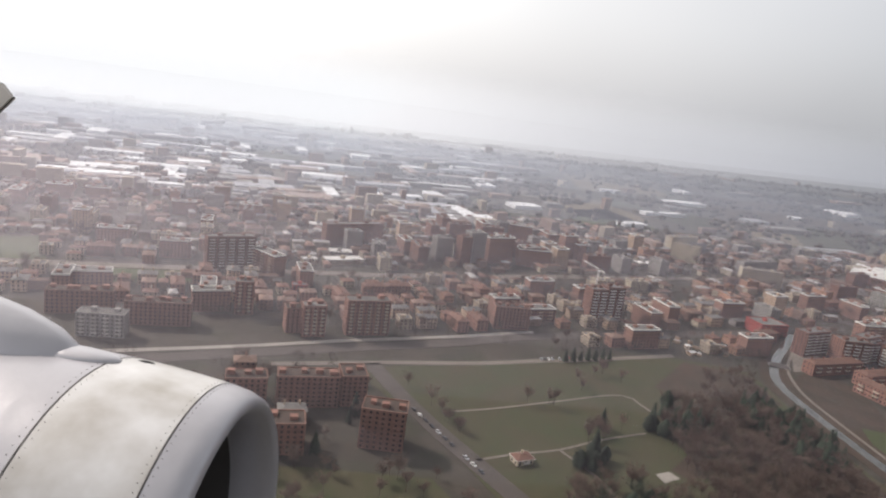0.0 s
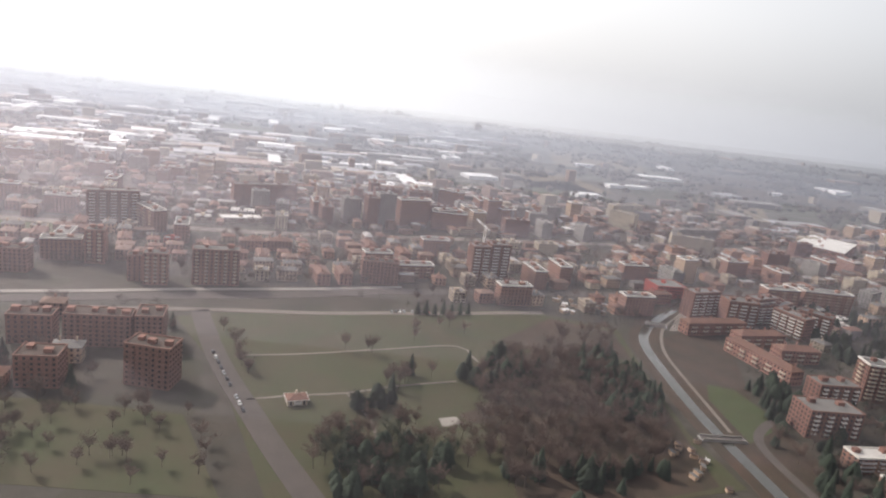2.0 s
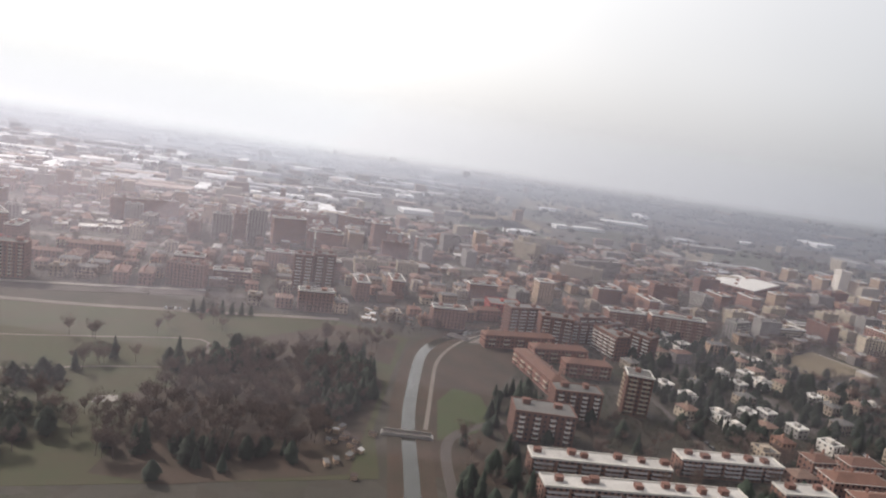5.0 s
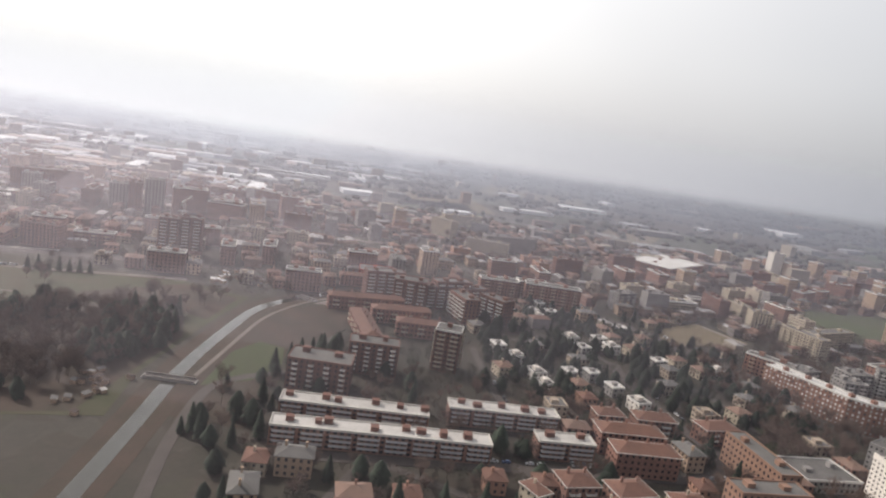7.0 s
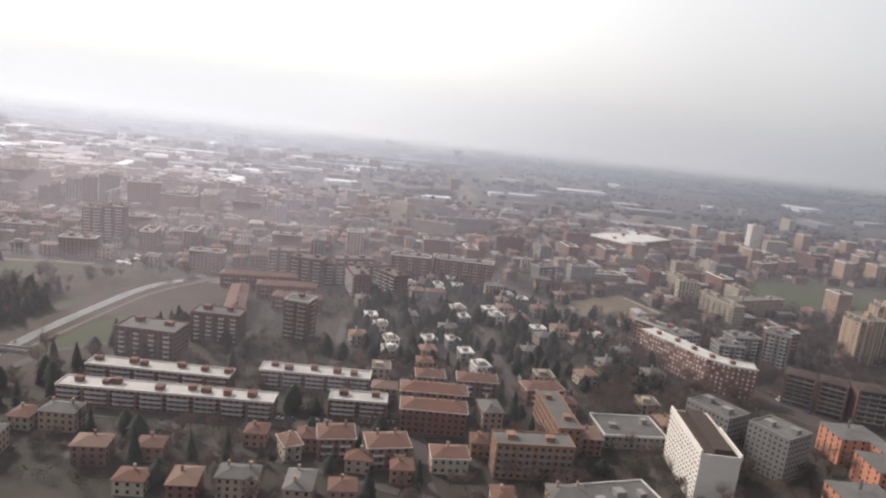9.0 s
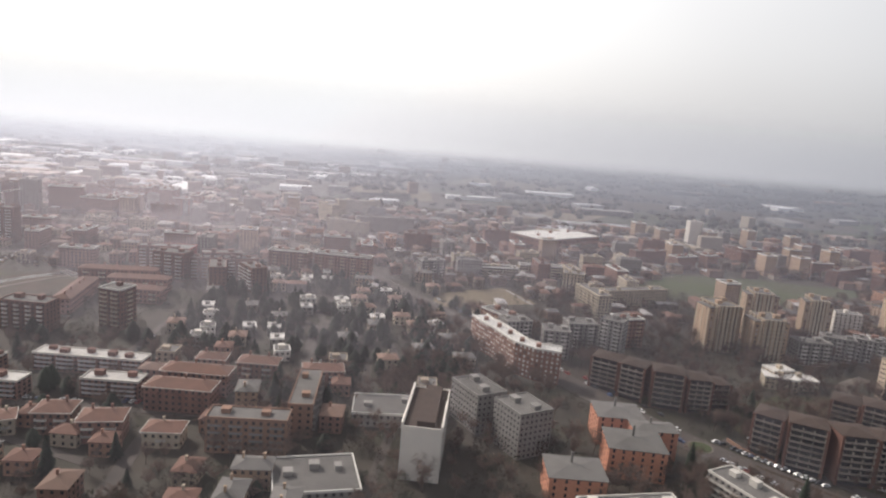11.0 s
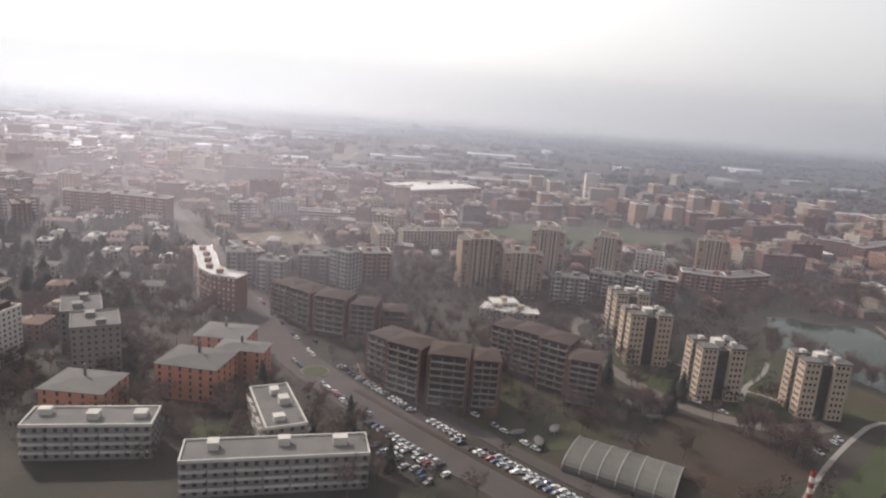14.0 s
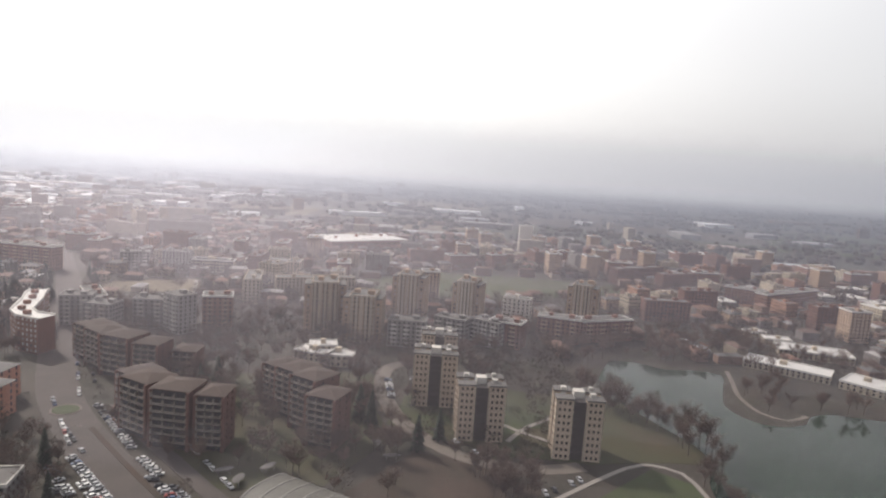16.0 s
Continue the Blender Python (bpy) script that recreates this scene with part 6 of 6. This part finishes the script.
tagged(new("far_warehouses", mesh_of("far_warehouses", bm, FAR_ROOFS)), "far spread of low warehouses with pale and grey roofs", "warehouses", kind="stuff")
bm = bmesh.new()
for i in range(900):
    y = 1000 + 2100 * rnd.random() ** 1.7
    x = rnd.uniform(-0.75 * y - 200, 1.3 * y + 1000)
    if rnd.random() < 0.9 and x > 150 and y > 1120:
        continue
    w, d, h = rnd.uniform(12, 40), rnd.uniform(10, 15), rnd.choice((7, 9, 12, 15, 18, 24))
    b2 = len(bm.verts)
    quad_box(bm, -w / 2, -d / 2, -0.5, w / 2, d / 2, h)
    bm.verts.ensure_lookup_table()
    m = pose(x, y, 0, 0, 0, rnd.choice((14, 104, 30)))
    for v in bm.verts[b2:]:
        v.co = m @ v.co
tagged(new("far_houses", mesh_of("far_houses", bm, FAR_WALLS)), "far spread of apartment blocks and houses in brick and render", "houses", kind="stuff")
bm = bmesh.new()
for i in range(14000):
    y = 900 + 2400 * rnd.random() ** 1.3
    x = rnd.uniform(-0.75 * y - 200, 1.35 * y + 1100)
    if noise.noise(Vector((x * 0.004, y * 0.004, 3.0))) < 0.0 and rnd.random() < 0.85:
        continue
    if y < 1100 and not free(x, y, 3):
        continue
    r, h = rnd.uniform(3, 7) * (1 + y / 4000), rnd.uniform(6, 12)
    top = bm.verts.new((x + rnd.uniform(-1, 1), y + rnd.uniform(-1, 1), h))
    ring = [bm.verts.new((x + math.cos(k * 1.2566) * r * rnd.uniform(0.7, 1.2), y + math.sin(k * 1.2566) * r * rnd.uniform(0.7, 1.2), h * rnd.uniform(0.5, 0.8))) for k in range(5)]
    base = [bm.verts.new((v.co.x * 0.9 + x * 0.1, v.co.y * 0.9 + y * 0.1, -0.3)) for v in ring]
    for k in range(5):
        bm.faces.new((ring[k], ring[(k + 1) % 5], top))
        bm.faces.new((base[k], base[(k + 1) % 5], ring[(k + 1) % 5], ring[k]))
tagged(new("far_woods", mesh_of("far_woods", bm, FAR_TREES)), "far brown leafless woods and hedges over the plain", "woods", kind="stuff")
for label, mat, pts in (("brown ploughed field", EARTH, [(140, 1390), (140, 1770), (467, 1940), (401, 1630)]), ("pale dry field", STUBBLE, [(400, 1285), (380, 1560), (545, 1545), (585, 1335), (500, 1290)]),
                        ("pale dry field", STUBBLE, [(725, 1240), (780, 1420), (959, 1440), (865, 1230)]), ("wide green field", MEADOW, [(386, 1190), (401, 1360), (519, 1440), (565, 1240)]),
                        ("brown ploughed field", EARTH, [(856, 1540), (943, 2040), (1440, 2140), (1355, 1590)]), ("wide green field", MEADOW, [(1459, 1440), (1595, 1940), (2143, 2040), (1959, 1440)]),
                        ("pale dry field", STUBBLE, [(551, 1740), (637, 2240), (935, 2340), (848, 1840)])):
    sheet("field", pts, 0.2, mat, label + " beyond the town", "field", 0.5)

# ------------------------------------------------------------------ the airliner's engine and wing, at the start of the flight
jet = tagged(new("airliner_wing"), "airliner wing with a weathered grey engine nacelle and white winglet", "aircraft wing")
jet.matrix_basis = pose(*PATH[0][1:4], 90 + PATH[0][5], 0, PATH[0][4]) @ pose(0, 0, 0, 0, 0, PATH[0][6])
AXIS = Vector((0.988, -0.153, 0.03)).normalized()
LIP = Vector((-1.125, -1.73, -3.4))
SIDE = AXIS.cross(Vector((0, 1, 0))).normalized()
TOP = SIDE.cross(AXIS).normalized()


def turned(profile, sides=72):
    """A shell turned round the engine's axis; the profile holds steps behind the lip and radii."""
    bm = bmesh.new()
    rows = []
    for s, r in profile:
        rows.append([bm.verts.new(LIP - AXIS * s + (SIDE * math.cos(k * 2 * math.pi / sides) + TOP * math.sin(k * 2 * math.pi / sides)) * r) for k in range(sides)])
    for a, b in zip(rows, rows[1:]):
        for k in range(sides):
            bm.faces.new((a[k], a[(k + 1) % sides], b[(k + 1) % sides], b[k]))
    bmesh.ops.recalc_face_normals(bm, faces=bm.faces)
    return bm


nacelle = part("nacelle", turned([(0.195, 1.0135), (0.28, 1.025), (0.4, 1.04), (0.55, 1.055), (0.715, 1.066)]), COWL, jet, "dirty white fan cowl", True)
part("inlet_lip", turned([(0.28, 0.84), (0.12, 0.85), (0.03, 0.885), (0.0, 0.925), (0.03, 0.965), (0.1, 0.995), (0.185, 1.012)]), ALU, nacelle, "smooth metal intake lip", True)
part("intake_liner", turned([(0.28, 0.84), (0.6, 0.82), (1.1, 0.80)]), LINER, nacelle, "dark intake duct", True)
part("fan_face", turned([(1.1, 0.80), (1.1, 0.3), (0.9, 0.2), (0.75, 0.02)]), LINER, nacelle, "dark fan and spinner", True)
part("rear_cowl", turned([(0.725, 1.067), (1.0, 1.08), (1.4, 1.085), (1.8, 1.07), (2.4, 1.02), (3.0, 0.92)]), ALU, nacelle, "bare metal rear cowl", True)
for s in (0.19, 0.72):
    part("seam", turned([(s - 0.003, 0.99), (s - 0.003, 1.068 if s > 0.5 else 1.0145), (s + 0.003, 1.068 if s > 0.5 else 1.0145), (s + 0.003, 0.99)]), LINER, nacelle, "dark panel seam", True)


for s, r in ((0.17, 1.0095), (0.215, 1.0165), (0.695, 1.0645), (0.748, 1.0685)):
    bm = bmesh.new()
    for k in range(150):
        a = k * 2 * math.pi / 150
        out = SIDE * math.cos(a) + TOP * math.sin(a)
        along = out.cross(AXIS)
        c = LIP - AXIS * s + out * r
        ring = [bm.verts.new(c + AXIS * u * 0.0028 + along * v * 0.0028 - out * 0.004) for u, v in ((-1, -1), (1, -1), (1, 1), (-1, 1))]
        top = [bm.verts.new(c + AXIS * u * 0.0018 + along * v * 0.0018 + out * 0.0012) for u, v in ((-1, -1), (1, -1), (1, 1), (-1, 1))]
        bm.faces.new(top)
        for n in range(4):
            bm.faces.new((ring[n], ring[(n + 1) % 4], top[(n + 1) % 4], top[n]))
    tagged(part("rivet_row", bm, LINER, nacelle, "row of small dark rivets"), kind="stuff")


def blob(name, centre, axes, mat, label, parent, segs=24):
    bm = bmesh.new()
    bmesh.ops.create_uvsphere(bm, u_segments=segs, v_segments=16, radius=1)
    m = Matrix((axes[0], axes[1], axes[2])).transposed().to_4x4()
    m.translation = centre
    bmesh.ops.transform(bm, matrix=m, verts=bm.verts)
    return part(name, bm, mat, parent, label, True)


blob("pylon_fairing", LIP - AXIS * 2.05 + TOP * 1.0 + SIDE * 0.02, (AXIS * 1.2, TOP * 0.36, SIDE * 0.3), ALU, "smooth metal pylon fairing", nacelle)
blob("fairing_tip", LIP - AXIS * 0.92 + TOP * 1.065 + SIDE * 0.02, (AXIS * 0.24, TOP * 0.045, SIDE * 0.11), ALU, "small metal fairing tip", nacelle)
blob("vent", LIP - AXIS * 0.62 + TOP * 1.045 - SIDE * 0.12, (AXIS * 0.055, TOP * 0.014, SIDE * 0.035), TYRE, "small dark vent", nacelle)
bm = bmesh.new()
rows = []
for c, n in ((Vector((-10.55, 1.6, -14.6)), 1.0), (Vector((-5.4, -0.35, -5.2)), 2.2)):
    rows.append([bm.verts.new(c + v) for v in (Vector((0.0, 0.0, 0.0)), Vector((-n * 0.4, n * 0.09, 0)), Vector((-n * 1.2, 0, 0)), Vector((-n * 0.4, -n * 0.06, 0)))])
for k in range(4):
    bm.faces.new((rows[0][k], rows[0][(k + 1) % 4], rows[1][(k + 1) % 4], rows[1][k]))
bm.faces.new(rows[0])
bm.faces.new(rows[1][::-1])
bmesh.ops.recalc_face_normals(bm, faces=bm.faces)
part("wing_panel", bm, COWL, jet, "pale grey swept wing")
bm = bmesh.new()
out = [(-10.6, 1.7), (-11.6, 1.9), (-10.9, 3.65), (-9.62, 3.62), (-9.37, 3.3), (-10.0, 2.7)]
f0 = [bm.verts.new((x, y, -14.55)) for x, y in out]
f1 = [bm.verts.new((x, y, -14.7)) for x, y in out]
bm.faces.new(f0)
bm.faces.new(f1[::-1])
for k in range(len(out)):
    bm.faces.new((f0[k], f0[(k + 1) % 6], f1[(k + 1) % 6], f1[k]))
bmesh.ops.recalc_face_normals(bm, faces=bm.faces)
winglet = part("winglet", bm, WHITE_WALL, jet, "white winglet")
bm = bmesh.new()
a, b = Vector((-10.0, 2.68, -14.62)), Vector((-9.36, 3.32, -14.62))
cone_limb(bm, a, b, 0.016, 0.016, 6)
part("edge_strip", bm, TYRE, winglet, "dark edge strip")


# ------------------------------------------------------------------ haze
# over the town see-through sheets with steered normals catch sun and sky as haze; over the distant plain haze is
# painted as emission that brightens towards the sun like the cloud above it, and closes the view before the true
# horizon
EYE_MEAN = (520, 0, 165)
# made-up shading normal that brightens the near sheets on the sun's side
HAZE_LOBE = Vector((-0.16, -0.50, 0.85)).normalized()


def haze_material(thick, low, top, glow):
    haze = bpy.data.materials.new("imitated_haze")
    haze.use_nodes = True
    nt = haze.node_tree
    nt.nodes.clear()
    h_out = nt.nodes.new("ShaderNodeOutputMaterial")
    h_tr = nt.nodes.new("ShaderNodeBsdfTransparent")
    h_co = nt.nodes.new("ShaderNodeTexCoord")
    h_sep = nt.nodes.new("ShaderNodeSeparateXYZ")
    h_fade = nt.nodes.new("ShaderNodeMapRange")
    h_fade.interpolation_type = "SMOOTHSTEP"
    h_fade.inputs["From Min"].default_value = low
    h_fade.inputs["From Max"].default_value = top
    h_fade.inputs["To Min"].default_value = thick
    h_fade.inputs["To Max"].default_value = 0.0
    h_mix = nt.nodes.new("ShaderNodeMixShader")
    nt.links.new(h_co.outputs["Object"], h_sep.inputs[0])
    nt.links.new(h_sep.outputs[2], h_fade.inputs["Value"])
    nt.links.new(h_fade.outputs[0], h_mix.inputs[0])
    nt.links.new(h_tr.outputs[0], h_mix.inputs[1])
    # angle between the sun and the line from the middle of the flight to each place in the layer
    h_off = nt.nodes.new("ShaderNodeVectorMath")
    h_off.operation = "SUBTRACT"
    h_off.inputs[1].default_value = EYE_MEAN
    h_nrm = nt.nodes.new("ShaderNodeVectorMath")
    h_nrm.operation = "NORMALIZE"
    h_dot = nt.nodes.new("ShaderNodeVectorMath")
    h_dot.operation = "DOT_PRODUCT"
    h_dot.inputs[1].default_value = SUN_DIR
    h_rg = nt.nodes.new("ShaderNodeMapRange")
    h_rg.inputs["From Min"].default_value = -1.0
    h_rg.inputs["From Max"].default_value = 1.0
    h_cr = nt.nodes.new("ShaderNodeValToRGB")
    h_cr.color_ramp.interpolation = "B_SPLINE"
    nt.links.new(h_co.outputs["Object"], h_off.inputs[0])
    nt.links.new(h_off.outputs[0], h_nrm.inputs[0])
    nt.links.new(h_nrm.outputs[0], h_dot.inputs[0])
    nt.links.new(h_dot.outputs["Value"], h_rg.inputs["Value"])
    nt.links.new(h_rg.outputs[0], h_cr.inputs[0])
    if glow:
        # the sheet gives off a sky-coloured glow in place of sunlit haze
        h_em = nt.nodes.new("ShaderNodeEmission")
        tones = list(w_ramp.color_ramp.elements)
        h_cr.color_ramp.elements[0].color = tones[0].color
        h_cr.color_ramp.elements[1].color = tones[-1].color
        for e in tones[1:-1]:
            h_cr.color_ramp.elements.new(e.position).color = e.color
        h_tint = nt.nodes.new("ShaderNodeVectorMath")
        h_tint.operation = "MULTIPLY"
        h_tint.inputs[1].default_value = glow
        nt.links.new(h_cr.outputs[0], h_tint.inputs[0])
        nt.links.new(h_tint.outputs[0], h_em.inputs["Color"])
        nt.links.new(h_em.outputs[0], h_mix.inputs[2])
    else:
        # shading normals set by hand make the lilac-tinted sheet brightest when looking towards the sun
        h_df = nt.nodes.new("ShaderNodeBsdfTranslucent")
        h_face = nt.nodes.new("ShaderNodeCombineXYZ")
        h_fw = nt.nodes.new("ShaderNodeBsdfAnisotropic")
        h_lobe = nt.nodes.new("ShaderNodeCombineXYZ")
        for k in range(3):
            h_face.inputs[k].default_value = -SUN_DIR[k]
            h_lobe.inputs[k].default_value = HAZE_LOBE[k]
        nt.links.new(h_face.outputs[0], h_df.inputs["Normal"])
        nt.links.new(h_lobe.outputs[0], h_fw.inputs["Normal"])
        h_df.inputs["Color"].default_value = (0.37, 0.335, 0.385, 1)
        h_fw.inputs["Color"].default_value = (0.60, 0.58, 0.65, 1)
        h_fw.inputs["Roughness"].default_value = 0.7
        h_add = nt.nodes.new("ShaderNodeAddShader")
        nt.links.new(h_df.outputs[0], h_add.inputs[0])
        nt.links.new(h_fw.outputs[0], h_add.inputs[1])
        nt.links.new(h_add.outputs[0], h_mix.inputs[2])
    nt.links.new(h_mix.outputs[0], h_out.inputs[0])
    return haze


# tints of the haze glow painted into the far sheets
BLUE_HAZE_GLOW = (0.60, 0.625, 0.70)
PALE_HAZE_GLOW = (0.74, 0.755, 0.81)
SKY_HAZE_GLOW = (0.95, 0.955, 0.975)
for y, thick, glow in ((120, 0.012, None), (220, 0.014, None), (320, 0.024, None), (420, 0.034, None), (530, 0.044, None), (650, 0.054, None), (800, 0.064, None), (1020, 0.11, BLUE_HAZE_GLOW), (1240, 0.15, BLUE_HAZE_GLOW),
                       (1500, 0.19, BLUE_HAZE_GLOW), (1750, 0.21, BLUE_HAZE_GLOW), (2000, 0.22, BLUE_HAZE_GLOW), (2250, 0.26, PALE_HAZE_GLOW), (2500, 0.30, PALE_HAZE_GLOW), (2800, 0.5, SKY_HAZE_GLOW), (3200, 0.75, SKY_HAZE_GLOW), (3700, 1.0, SKY_HAZE_GLOW)):
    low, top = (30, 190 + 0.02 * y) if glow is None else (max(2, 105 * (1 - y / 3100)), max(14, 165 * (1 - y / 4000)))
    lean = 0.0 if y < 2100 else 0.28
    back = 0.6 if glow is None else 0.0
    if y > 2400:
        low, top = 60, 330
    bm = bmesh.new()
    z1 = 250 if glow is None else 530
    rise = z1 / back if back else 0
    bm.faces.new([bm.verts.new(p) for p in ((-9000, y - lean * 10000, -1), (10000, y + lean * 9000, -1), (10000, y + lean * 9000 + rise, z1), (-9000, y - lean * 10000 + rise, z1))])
    tagged(new("haze_layer", mesh_of("haze_layer", bm, haze_material(thick, low, top, glow))), "thin see-through sheet that imitates pale winter haze over the plain", "haze", kind="structure")

# the plan above is drawn in steps of UNIT metres
for ob in list(scene.objects):
    if ob.parent is None and ob.type not in {"CAMERA", "LIGHT"}:
        ob.matrix_basis = Matrix.Scale(UNIT, 4) @ ob.matrix_basis
